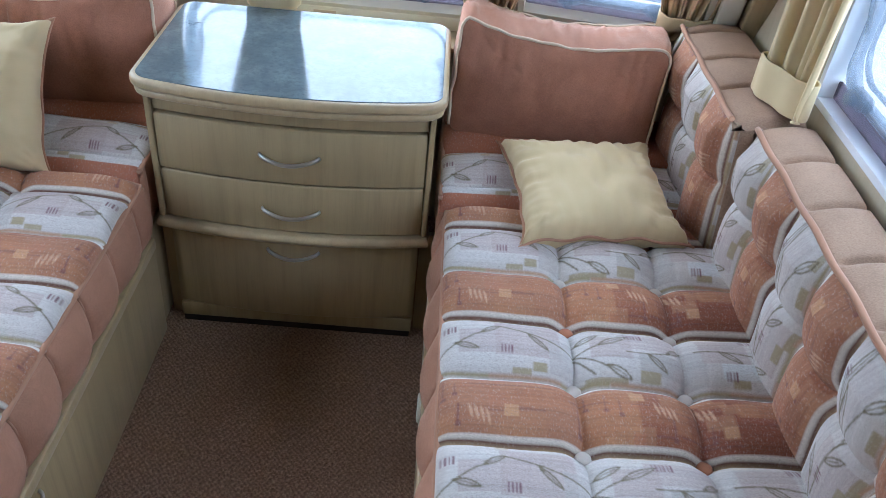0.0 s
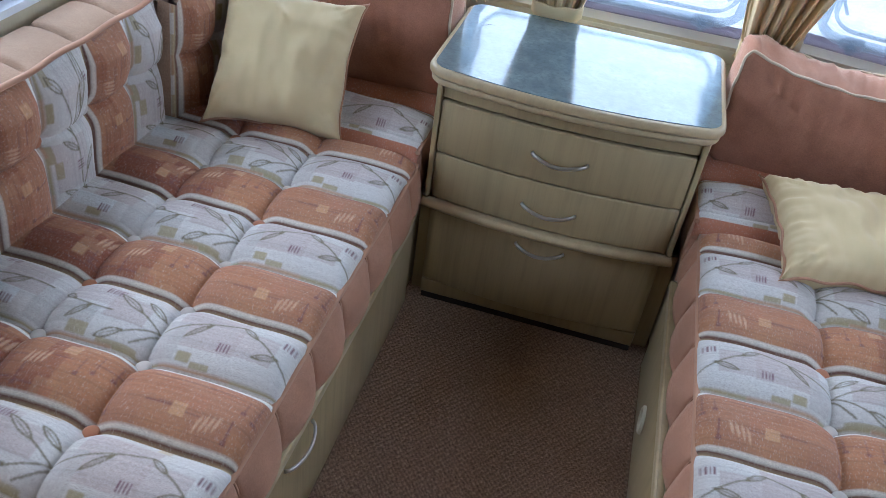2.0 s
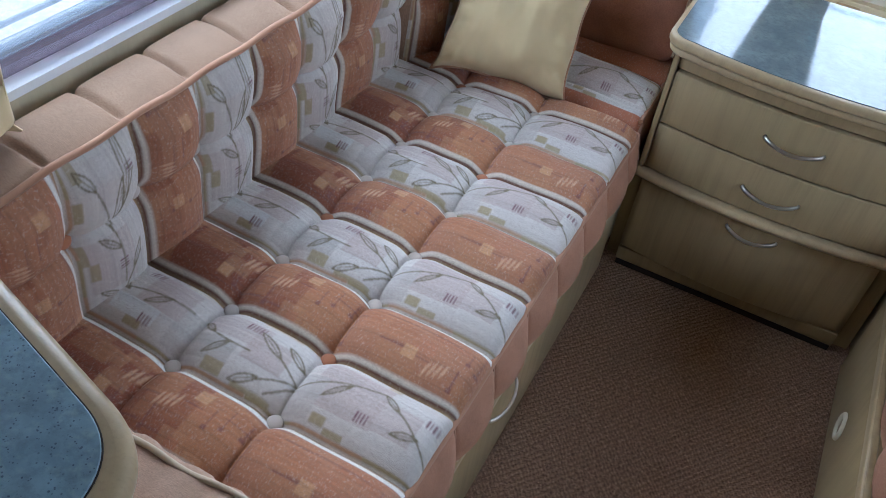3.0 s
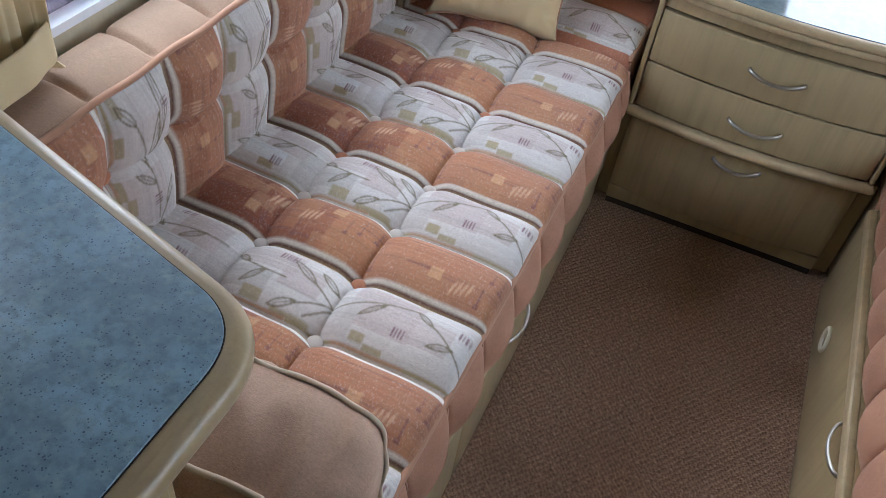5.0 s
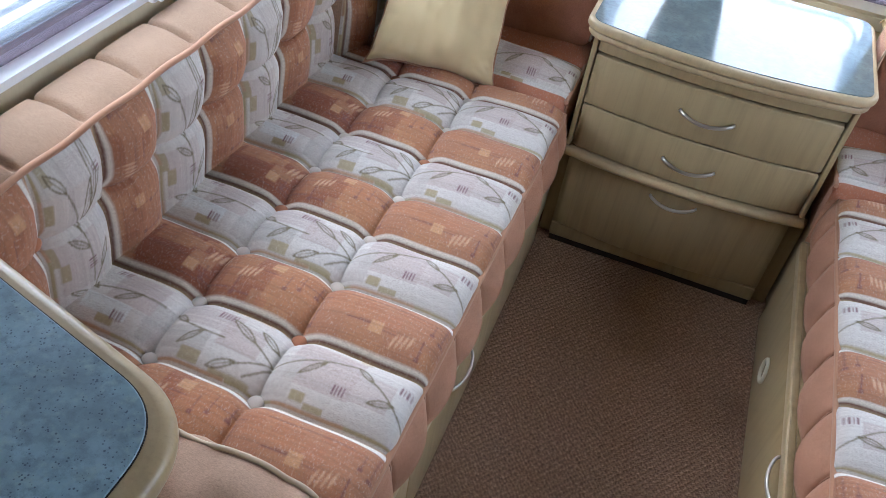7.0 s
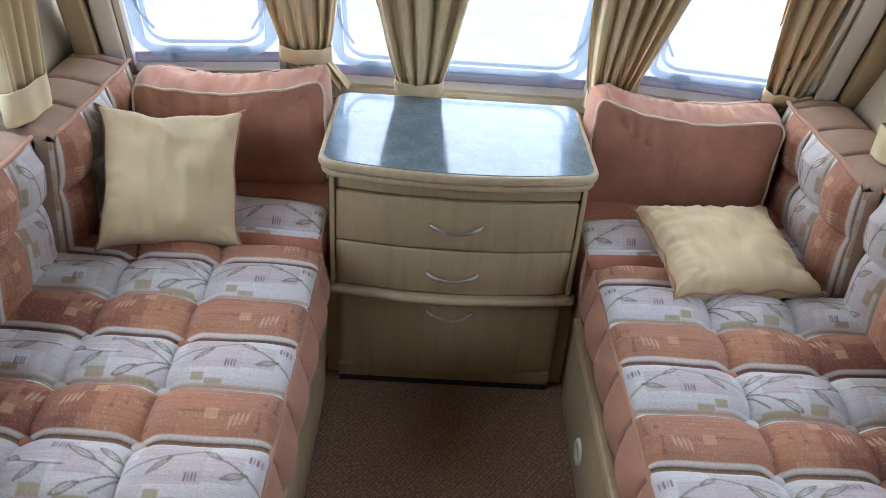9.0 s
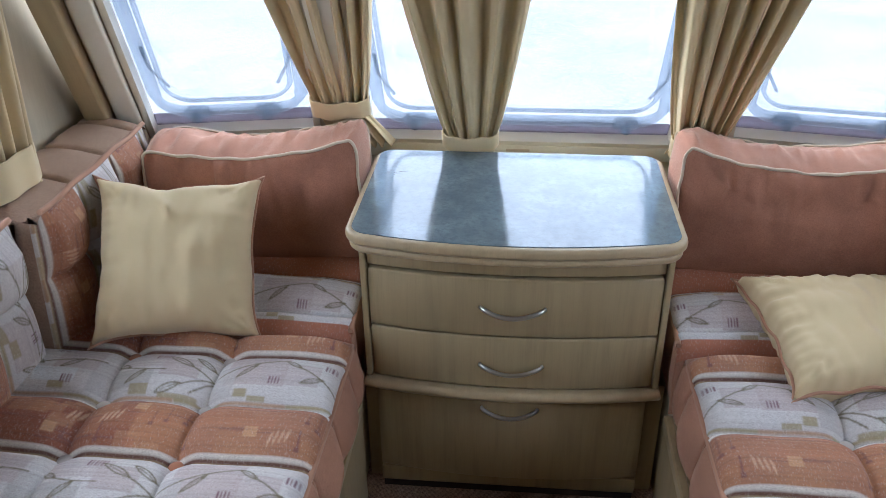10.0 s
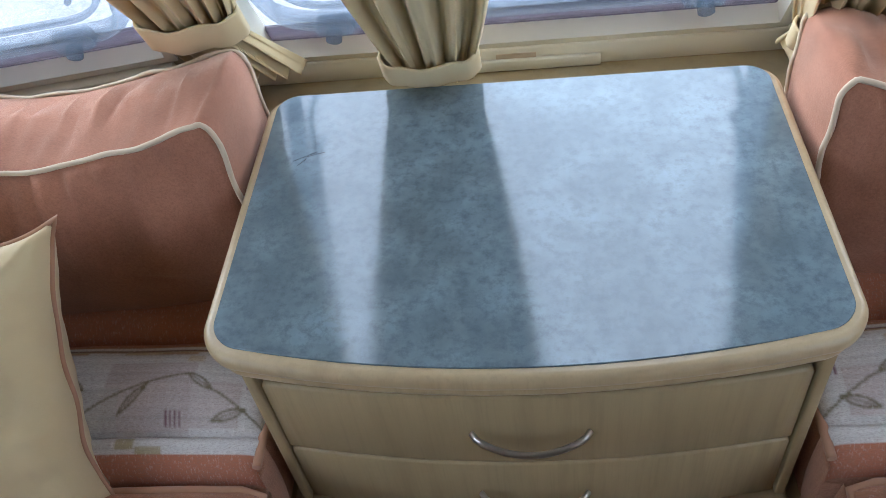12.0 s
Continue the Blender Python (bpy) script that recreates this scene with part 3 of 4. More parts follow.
def back_cushion(side, y0, y1, group, label, seed, out=0.0):
    top = thing("back_cushion", (side * 0.92, (y0 + y1) / 2, BACK_LOW), label, "cushion", group)
    ys = np.arange(y0, y1 + STEP / 2, STEP)
    hs = np.arange(0, BACK_HIGH - BACK_LOW, STEP)
    Hh, Y = np.meshgrid(hs, ys, indexing="ij")
    tall = BACK_HIGH - BACK_LOW
    puff = puffs(Hh, Y, [-0.05, 0.19, tall + 0.01], 0.036, 0.016, seed)
    edge = np.clip(np.minimum(Y - y0, y1 - Y), 0, 0.04) / 0.04
    puff = puff * edge * np.clip((tall - Hh) / 0.045, 0, 1) ** 0.6 - 0.016 * (1 - np.sqrt(1 - (1 - edge) ** 2))
    X = BACK_X + 0.014 - 0.024 * Hh / tall - puff - out
    face = np.stack([side * X, Y, BACK_LOW + Hh], -1)
    # the plain roll on top, with a cross seam at every band
    n = 30
    u = np.linspace(0, 1, n)[:, None] + 0 * ys[None]
    Y2 = np.zeros((n, 1)) + ys[None]
    f = (Y2 - BAND0) / BAND
    fy = f - np.floor(f)
    near = np.minimum(fy, 1 - fy) * BAND
    x_edge = BACK_X + 0.014 - 0.024 - out
    swell = 0.014 * np.sin(np.pi * u) ** 0.8 * (0.7 + 0.3 * (1 - np.abs(2 * fy - 1) ** 3)) - 0.011 * np.exp(-(near / 0.006) ** 2) * np.clip(u * 5, 0, 1)
    edge2 = np.clip(np.minimum(Y2 - y0, y1 - Y2), 0, 0.04) / 0.04
    zz = BACK_HIGH + swell - 0.014 * (1 - np.sqrt(1 - (1 - edge2) ** 2)) + 0.012 * u - 0.05 * np.clip((u - 0.86) / 0.14, 0, 1) ** 2
    roll = np.stack([side * (x_edge + (0.984 - x_edge) * u), Y2, zz], -1)
    down = np.stack([np.full((1, len(ys)), side * 0.984), ys[None], np.full((1, len(ys)), BACK_LOW)], -1)
    P = np.concatenate([face, roll, down])
    cols = np.concatenate([cloth_print(0.525 + Hh, Y), np.full((n + 1, len(ys), 3), 0.4)])
    rm = np.r_[np.zeros(len(hs) - 1), np.ones(n + 1)][:P.shape[0] - 1]
    if side > 0:
        P, cols = P[:, ::-1], cols[:, ::-1]
    part("cover", grid_mesh("cover", P, [M_WOVEN, M_PINKTOP], rm, cols, caps=True), None, top)
    line = [(side * (x_edge - 0.001), y, BACK_HIGH + 0.003 + 0.002 * math.sin(40 * y)) for y in np.linspace(y0 + 0.012, y1 - 0.012, 90)]
    part("piping", tube(line, 0.0054), M_TPIPE, top, "terracotta piping along the top edge")
    for k, y in enumerate(boundaries(y0 + 0.03, y1 - 0.03)):
        i = int(np.argmin(abs(hs - 0.19)))
        j = int(np.argmin(abs(ys - y)))
        b = part("button", BUTTONS[k % 4 == 2], None, top)
        b.matrix_parent_inverse = Matrix.Translation(-place_of(top)) @ Matrix.Translation((side * (X[i, j] - 0.011), y, BACK_LOW + 0.19)) @ pose(0, 0, 0, 0, -side * 80, 0)
    return top


M_PINKTOP = velour_material("peach_velour", (0.37, 0.242, 0.160), 0.14, 0.3, 0.5)


# ---- the shell ----
def wall_with_opening(name, along, fixed0, fixed1, a0, a1, z0, z1, holes, material):
    """A wall in thick blocks round its openings; along: 'x' or 'y'. holes: (from, to, low, high)."""
    bm = bmesh.new()

    def block(p0, p1, q0, q1):
        if p1 - p0 < 1e-4 or q1 - q0 < 1e-4:
            return
        lo, hi = ((p0, fixed0, q0), (p1, fixed1, q1)) if along == "x" else ((fixed0, p0, q0), (fixed1, p1, q1))
        b = box(lo, hi)
        me = bpy.data.meshes.new("block")
        b.to_mesh(me)
        b.free()
        bm.from_mesh(me)
        bpy.data.meshes.remove(me)
    at = a0
    for h0, h1, l, u in sorted(holes):
        block(at, h0, z0, z1)
        block(h0, h1, z0, l)
        block(h0, h1, u, z1)
        at = h1
    block(at, a1, z0, z1)
    return tagged(part(name, bm, material), "cream textured wallboard of a caravan", "wall", kind="structure")


IN_X, REAR, CEIL = 0.99, -4.2, 1.96
SIDE_WIN = (-1.32, -0.045, 0.757, 1.42)
tagged(part("floor", box((-1.05, REAR - 0.05, -0.04), (1.05, 0.62, 0.0)), M_CARPET), "brown flecked looped carpet", "floor", kind="structure")
tagged(part("ceiling", box((-1.05, REAR - 0.05, CEIL), (1.05, 0.72, CEIL + 0.04)), M_CEIL), "white caravan ceiling board", "ceiling", kind="structure")
for nm, s in (("wall_west", -1), ("wall_east", 1)):
    lo, hi = (IN_X, IN_X + 0.04) if s > 0 else (-IN_X - 0.04, -IN_X)
    wall_with_opening(nm, "y", lo, hi, REAR, 0.46, 0, CEIL, [SIDE_WIN], M_WALL)
wall_with_opening("wall_south", "x", REAR - 0.04, REAR, -1.05, 1.05, 0, CEIL, [], M_WALL)
FRONT, RAKE, SILL = 0.56, 29, 0.60
wall_with_opening("wall_north", "x", FRONT, FRONT + 0.04, -0.46, 0.46, 0, SILL, [], M_WALL)
FRONT_AT = pose(0, FRONT, SILL, RAKE)
EAST_AT = pose(0.445, FRONT, SILL, 0, 0, -11) @ pose(0, 0, 0, RAKE)
WEST_AT = pose(-0.445, FRONT, SILL, 0, 0, 11) @ pose(0, 0, 0, RAKE) @ Matrix.Translation((-0.56, 0, 0))
wall_with_opening("wall_north_upper", "x", 0, 0.04, -0.45, 0.45, 0, 1.56, [(-0.365, 0.365, 0.025, 0.85)], M_WALL).matrix_world = FRONT_AT
# the two front corners, set back at an angle
for nm, s, at in (("wall_northwest", -1, WEST_AT), ("wall_northeast", 1, EAST_AT)):
    hole = (0.035, 0.485, 0.065, 0.85) if s > 0 else (0.125, 0.525, 0.065, 0.85)
    wall_with_opening(nm + "_upper", "x", 0, 0.04, 0, 0.56, 0, 1.56, [hole], M_WALL).matrix_world = at
    low = wall_with_opening(nm, "x", 0, 0.04, 0, 0.56, 0, SILL, [], M_WALL)
    low.matrix_world = pose(0.445, FRONT, 0, 0, 0, -11) if s > 0 else pose(-0.445, FRONT, 0, 0, 0, 11) @ Matrix.Translation((-0.56, 0, 0))
tagged(part("ground", box((-300, -300, -0.75), (300, 300, -0.65)), M_GRAVEL), "pale gravel outside the caravan", "ground", kind="structure")


def rounded_z(x0, z0, x1, z1, r, y, steps=6):
    return [(x, y, z) for x, z in rounded(x0, z0, x1, z1, r, steps)]


def window_unit(name, width, height, m, label, catches=True, arms=True, frame_mat=None):
    """An acrylic window in its own plane: x along it, y outward, z up, from the opening's lower corner."""
    top = new(name)
    tagged(top, label, "window", kind="structure")
    t = 0.016
    frame_mat = frame_mat or M_WHITE
    part("window_frame", box((0.002, -0.006, 0.002), (width - 0.002, 0.03, t)), frame_mat, top)
    part("window_frame", box((0.002, -0.006, height - t), (width - 0.002, 0.03, height - 0.002)), frame_mat, top)
    part("window_frame", box((0.002, -0.006, t), (t, 0.03, height - t)), frame_mat, top)
    part("window_frame", box((width - t, -0.006, t), (width - 0.002, 0.03, height - t)), frame_mat, top)
    part("seal", box((t, 0.022, t), (width - t, 0.03, t + 0.035), 0.003), M_MAUVE, top, "mauve tinted lower border")
    part("pane", box((t, 0.036, t), (width - t, 0.041, height - t)), M_PANE, top)
    rim = [(x, 0.028, z) for x, _, z in rounded_z(0.035, 0.055, width - 0.035, height - 0.04, 0.06, 0, 8)]
    part("rim", tube(rim, 0.017, closed=True, sides=10, flat=0.6), M_RIM, top, "moulded acrylic rim")
    rim2 = [(x, 0.032, z) for x, _, z in rounded_z(0.058, 0.085, width - 0.058, height - 0.06, 0.06, 0, 8)]
    part("rim", tube(rim2, 0.007, closed=True, sides=8, flat=0.6), M_RIM, top)
    if catches:
        for cx in (0.12, width - 0.12):
            part("catch", box((cx - 0.028, 0.002, 0.05), (cx + 0.028, 0.03, 0.078), 0.009, 3), M_RIM, top, "translucent window catch")
            part("catch", tube([(cx, 0.004, 0.064), (cx, -0.010, 0.064)], 0.011, sides=14), M_RIM, top)
    if arms:
        for cx, d in ((0.045, 1), (width - 0.045, -1)):
            line = catmull([(cx, 0.02, 0.27), (cx + d * 0.006, 0.005, 0.23), (cx + d * 0.02, 0.002, 0.20), (cx + d * 0.036, 0.002, 0.165)], 5)
            part("stay", tube(line, 0.005, sides=8, flat=0.7), M_RIM, top, "translucent plastic window stay")
    top.matrix_world = m
    for o in top.children:
        o.matrix_parent_inverse = Matrix.Identity(4)
        if o.name.startswith("pane"):
            o.visible_shadow = False
    return top


window_unit("window_1", 0.73, 0.825, FRONT_AT @ Matrix.Translation((-0.365, 0, 0.025)), "hazy acrylic front window with moulded rim", frame_mat=M_IVORY)
window_unit("window_2", 0.40, 0.785, WEST_AT @ Matrix.Translation((0.125, 0, 0.065)), "hazy acrylic corner window with moulded rim", frame_mat=M_IVORY)
window_unit("window_3", 0.45, 0.785, EAST_AT @ Matrix.Translation((0.035, 0, 0.065)), "hazy acrylic corner window with moulded rim", frame_mat=M_IVORY)
SW = SIDE_WIN[1] - SIDE_WIN[0]
window_unit("window_4", SW, SIDE_WIN[3] - SIDE_WIN[2], pose(-IN_X, SIDE_WIN[0], SIDE_WIN[2], 0, 0, 90), "wide side window in a white plastic frame")
window_unit("window_5", SW, SIDE_WIN[3] - SIDE_WIN[2], pose(IN_X, SIDE_WIN[1], SIDE_WIN[2], 0, 0, -90), "wide side window in a white plastic frame")
for s, y in ((-1, -0.60), (1, -0.52)):
    c = thing("window_catch", (s * 0.985, y, 0.757), "white plastic catch on the side window sill", "catch", "window catches")
    lo, hi = sorted((s * 0.968, s * 0.9835))
    part("body", box((lo, y - 0.026, 0.760), (hi, y + 0.026, 0.778), 0.004, 3), M_WHITE, c)
    lo, hi = sorted((s * 0.958, s * 0.967))
    part("lever", box((lo, y - 0.018, 0.763), (hi, y + 0.010, 0.772), 0.003, 3), M_WHITE, c)
# trim round the front windows and the ledge behind the chest
tagged(part("trim", box((-0.44, FRONT - 0.022, 0.585), (0.44, FRONT - 0.002, 0.622), 0.004), M_IVORY), "pale window sill moulding", "trim", kind="structure")
tagged(part("trim", box((-0.44, 0.432, 0.575), (0.44, FRONT - 0.003, 0.588), 0.003), M_WOOD), "pale oak ledge behind the chest", "trim", kind="structure")
tagged(part("trim", box((-0.06, FRONT - 0.030, 0.589), (0.115, FRONT - 0.022, 0.606), 0.002), M_IVORY), "ivory cover strip on the sill", "trim", kind="structure")
tagged(part("trim", box((-0.030, FRONT - 0.0245, 0.604), (0.026, FRONT - 0.0225, 0.613)), M_PIPE), "small cream label on the sill", "trim", kind="structure")
for s, at in ((-1, WEST_AT), (1, EAST_AT)):
    pillar = part("trim", box((s * 0.405 - 0.034, -0.016, 0.0), (s * 0.405 + 0.034, -0.001, 1.2), 0.005), M_IVORY)
    pillar.matrix_world = FRONT_AT
    tagged(pillar, "ivory pillar between the front windows", "trim", kind="structure")
    edge = 0.49 if s > 0 else 0.074
    w = part("trim", box((edge, -0.022, 0.02), (edge + 0.05, -0.001, 1.5), 0.006), M_IVORY)
    w.matrix_world = at
    tagged(w, "ivory corner moulding beside the front window", "trim", kind="structure")
    edge = 0.545 if s > 0 else 0.018
    w = part("trim", box((edge, -0.05, 0.02), (edge + 0.05, -0.001, 1.5), 0.006), M_WOOD)
    w.matrix_world = at
    tagged(w, "pale oak corner batten beside the front window", "trim", kind="structure")
    sill = part("trim", box((0.045, -0.02, 0.040), (0.515, -0.001, 0.064), 0.004), M_IVORY)
    sill.matrix_world = at
    tagged(sill, "ivory sill under the corner window", "trim", kind="structure")


# ---- sofas ----
def bow_handle(name, centre, length, along, out, drop, parent, r=0.0030):
    """A bow handle: ends on the panel, the middle lifted along out and sagging along drop."""
    c, a, o, d = (Vector(v) for v in (centre, along, out, drop))
    pts = []
    for k in range(25):
        u = k / 24
        arch = math.sin(math.pi * u)
        pts.append(c + a * (u - 0.5) * length + o * (0.002 + 0.021 * arch ** 0.55) + d * (0.011 * arch))
    return part(name, tube(pts, r, sides=10, flat=1.5), M_CHROME, parent, "curved satin nickel handle")


SOFA_REAR = -1.455


def sofa_base(side):
    base = thing("sofa_base", (side * 0.64, (SOFA_REAR + 0.4) / 2, 0), "pale oak veneer seat locker under the sofa cushions", "bench", "seat lockers")
    x0, x1 = 0.304 if side < 0 else 0.310, 0.985
    lo, hi = sorted((side * (x0 + 0.014), side * x1))
    part("body", box((lo, SOFA_REAR, 0.0), (hi, 0.42, SEAT_LOW - 0.002)), M_WOOD, base)
    for a, b in ((SOFA_REAR, -0.93), (-0.926, -0.006)):
        lo, hi = sorted((side * x0, side * (x0 + 0.0135)))
        part("panel", box((lo, a, 0.004), (hi, b, SEAT_LOW - 0.003), 0.0015), M_WOOD, base)
    lo, hi = sorted((side * (x0 - 0.004), side * (x0 + 0.006)))
    part("lipping", box((lo, SOFA_REAR, SEAT_LOW - 0.03), (hi, -0.006, SEAT_LOW - 0.004), 0.003), M_EDGE, base, "beech lipping along the top")
    bow_handle("handle", (side * x0, -0.70, 0.232 if side < 0 else 0.248), 0.12, (0, 1, 0), (-side, 0, 0), (0, 0, -0.3), base)
    if side > 0:
        ring = [(side * (x0 - 0.001), -0.278 + 0.026 * math.cos(k * math.tau / 32), 0.095 + 0.026 * math.sin(k * math.tau / 32)) for k in range(32)]
        part("vent_ring", tube(ring, 0.006, closed=True), M_IVORY, base, "round ivory finger ring")
        part("vent_hole", tube([(side * (x0 - 0.0005), -0.278, 0.095), (side * (x0 + 0.004), -0.278, 0.095)], 0.021, sides=20), M_WOOD, base)
    return base


for s in (-1, 1):
    sofa_base(s)
    seat_cushion(s, SOFA_REAR, -0.016, "sofa seat cushions", "tufted seat cushion in rust and white leaf-print stripes", 1.3 + s)
    seat_cushion(s, -0.006, 0.40, "sofa seat cushions", "short corner seat cushion with leaf print and plain rust end", 4.1 + s, deep=False)
    back_cushion(s, SOFA_REAR, -0.112, "sofa back cushions", "tufted back cushion in rust and white stripes, peach top", 2.2 + s)
    back_cushion(s, -0.104, 0.36, "sofa back cushions", "corner back cushion in rust and white stripes", 5.7 + s, 0.038)


# ---- chest of drawers ----
def chest():
    c = thing("chest_of_drawers", (0, 0.2, 0), "pale oak bow-fronted chest with slate-blue top between the sofas", "chest of drawers")
    bow = 0.030

    def front(half, y, depth, z0, z1, bev=0.003):
        pts = [(half * k / 16, y - bow * (1 - (half * k / 16 / 0.30) ** 2)) for k in range(-16, 17)]
        return slab(pts + [(half, y + depth), (-half, y + depth)], z0, z1, bev, 2)
    part("body", slab([(-0.281, 0.06), (-0.281, 0.415), (0.281, 0.415), (0.281, 0.06)], 0.315, 0.614), M_WOOD, c)
    for s in (-1, 1):
        part("side_panel", box((s * 0.288 - 0.006, 0.022, 0.316), (s * 0.288 + 0.006, 0.41, 0.612), 0.003, 3), M_WOOD, c)
    part("body", slab([(-0.279, 0.062), (-0.279, 0.41), (0.279, 0.41), (0.279, 0.062)], 0.03, 0.291), M_WOOD, c)
    for s in (-1, 1):
        part("filler", box((s * 0.2945 - 0.0135, 0.066, 0.001), (s * 0.2945 + 0.0215, 0.08, 0.291)), M_WOOD, c)
    part("rail", front(0.280, 0.034, 0.05, 0.577, 0.612), M_WOOD, c)
    for z0, z1, zh in ((0.442, 0.571, 0.512), (0.318, 0.4385, 0.379)):
        d = part("drawer", front(0.279, 0.030, 0.05, z0, z1, 0.004), M_WOOD, c)
        bow_handle("handle", (0, 0.030 - bow - 0.001, zh), 0.124, (1, 0, 0), (0, -1, 0), (0, 0, -1), d)
    part("shelf", front(0.300, 0.012, 0.07, 0.292, 0.314, 0.009), M_EDGE, c, "beech moulding between the drawers")
    d = part("drawer", front(0.277, 0.044, 0.05, 0.060, 0.286, 0.004), M_WOOD, c)
    bow_handle("handle", (0, 0.046 - bow - 0.001, 0.256), 0.116, (1, 0, 0), (0, -1, 0), (0, 0, -1), d)
    part("plinth", box((-0.276, 0.034, 0.018), (0.276, 0.10, 0.058), 0.002), M_WOOD, c)
    # a solid near-black strip fills the recess here, standing in for its shade
    part("gap", box((-0.273, 0.0345, 0.001), (0.273, 0.12, 0.0175)), M_DARK, c, "dark strip painted as the shade under the plinth")
    part("lip", slab(rounded(-0.314, 0.012, 0.308, 0.418, 0.035, 8, 0.038), 0.613, 0.629, 0.006, 3), M_EDGE, c, "rounded beech lip")
    part("top", slab(rounded(-0.320, 0.007, 0.314, 0.420, 0.038, 8, 0.040), 0.6305, 0.652, 0.008, 4), M_EDGE, c, "beech edging of the top")
    part("inlay", slab(rounded(-0.308, 0.019, 0.302, 0.416, 0.028, 8, 0.039), 0.6505, 0.6535, 0.0008, 1), M_TOP, c, "glossy slate-blue laminate top")
    for x, y, l, a in ((-0.268, 0.285, 0.030, 0.5), (-0.252, 0.292, 0.022, 0.3), (-0.262, 0.276, 0.016, 0.9)):
        part("scratch", tube([(x, y, 0.6535), (x + l * math.cos(a), y + l * math.sin(a), 0.6535)], 0.00035, sides=5), M_DARK, c)
    return c


chest()


# ---- loose cushions ----
def pillow(name, w, h, thick, m, material, pipe_mat, label, category, group, seed, corner=0.33, pipe_r=0.0032, fold=0.0):
    """A stuffed square cushion in its own xz plane: pinched corners, soft dents, piping round the seam."""
    top = thing(name, (0, 0, 0), label, category, group)
    n = 64
    u = np.linspace(-1, 1, n)
    U, V = np.meshgrid(u, u, indexing="ij")

    def outline(U, V):
        pin = 1 - 0.10 * (1 - U ** 2) ** 0.8 * np.abs(V) ** 3
        pin2 = 1 - 0.10 * (1 - V ** 2) ** 0.8 * np.abs(U) ** 3
        X = U * pin2 * w / 2
        Z = V * pin * h / 2
        k = np.abs(U * V) ** 14
        Z = Z - 0.010 * h / 0.34 * np.clip(V, 0, 1) ** 2 * np.exp(-((U + 0.15) / 0.35) ** 2) * bool(fold)
        X, Z = X + 0.0015 * np.sin(7 * V + seed) * np.abs(U) ** 3, Z + 0.0015 * np.sin(8 * U + 2 * seed) * np.abs(V) ** 3
        return X * (1 + 0.06 * k), Z * (1 + 0.06 * k)
    X, Z = outline(U, V)
    body = ((1 - U ** 2) * (1 - V ** 2)) ** corner
    rnd = [noise.noise((a * 2.3 + seed, b * 2.3, seed)) for a, b in zip(U.ravel(), V.ravel())]
    R = np.array(rnd).reshape(n, n)
    wr = np.array([noise.noise((a * 7 + seed, b * 3, seed * 2)) for a, b in zip(U.ravel(), V.ravel())]).reshape(n, n)
    D = thick / 2 * body * (1 + 0.22 * R) + 0.006 * wr * body
    rim = np.maximum(np.abs(U), np.abs(V))
    along = np.where(np.abs(U) > np.abs(V), V, U)
    tuck = np.array([noise.noise((a * 9 + seed, b * 1.5, seed)) for a, b in zip(along.ravel(), np.sign(U - V).ravel())]).reshape(n, n)
    spoke = np.array([noise.noise((math.atan2(1.02 - abs(a), 1.02 - abs(b)) * 5 + seed, (a > 0) * 3.1 + (b > 0) * 7.7, seed)) for a, b in zip(U.ravel(), V.ravel())]).reshape(n, n)
    D += 0.011 * spoke * np.clip(np.abs(U * V) - 0.18, 0, 1) * body ** 0.35
    D += 0.011 * tuck * np.clip((rim - 0.55) / 0.3, 0, 1) * body ** 0.4
    ear = np.clip(np.abs(U) + np.abs(V) - 1.45, 0, 1)
    D += 0.05 * ear * body ** 0.5
    if fold:
        D -= fold * np.exp(-((U + 0.28 - 0.2 * (1 - V)) / 0.09) ** 2) * np.clip(V * 1.6 - 0.5, 0, 1) * body ** 0.5
        D += 0.014 * np.exp(-((U + 0.10 - 0.5 * (0.6 - V)) / 0.05) ** 2 - ((V - 0.58) / 0.14) ** 2)
    front = np.stack([X, -D, Z], -1)
    rear = np.stack([X, D * 0.9, Z], -1)[::-1]
    verts = np.concatenate([front.reshape(-1, 3), rear.reshape(-1, 3)])
    idx = np.arange(n * n).reshape(n, n)
    q = np.stack([idx[:-1, :-1], idx[1:, :-1], idx[1:, 1:], idx[:-1, 1:]], -1).reshape(-1, 4)
    me = bpy.data.meshes.new("cover")
    me.from_pydata(verts.tolist(), [], np.concatenate([q, q + n * n]).tolist())
    me.polygons.foreach_set("use_smooth", np.ones(len(me.polygons), dtype=bool))
    bm = bmesh.new()
    bm.from_mesh(me)
    bmesh.ops.remove_doubles(bm, verts=bm.verts, dist=0.0005)
    bmesh.ops.recalc_face_normals(bm, faces=bm.faces)
    part("cover", bm, material, top)
    edge = [(t, -1) for t in u] + [(1, t) for t in u[1:]] + [(t, 1) for t in u[::-1][1:]] + [(-1, t) for t in u[::-1][1:-1]]
    line = []
    for k, (a, b) in enumerate(edge):
        x, z = outline(np.array(a), np.array(b))
        line.append((float(x) * 1.006, 0.004 * math.sin(k * 0.35 + seed), float(z) * 1.006))
    part("piping", tube(line, pipe_r, closed=True), pipe_mat, top)
    top.matrix_world = m
    for o in top.children:
        o.matrix_parent_inverse = Matrix.Identity(4)
    return top


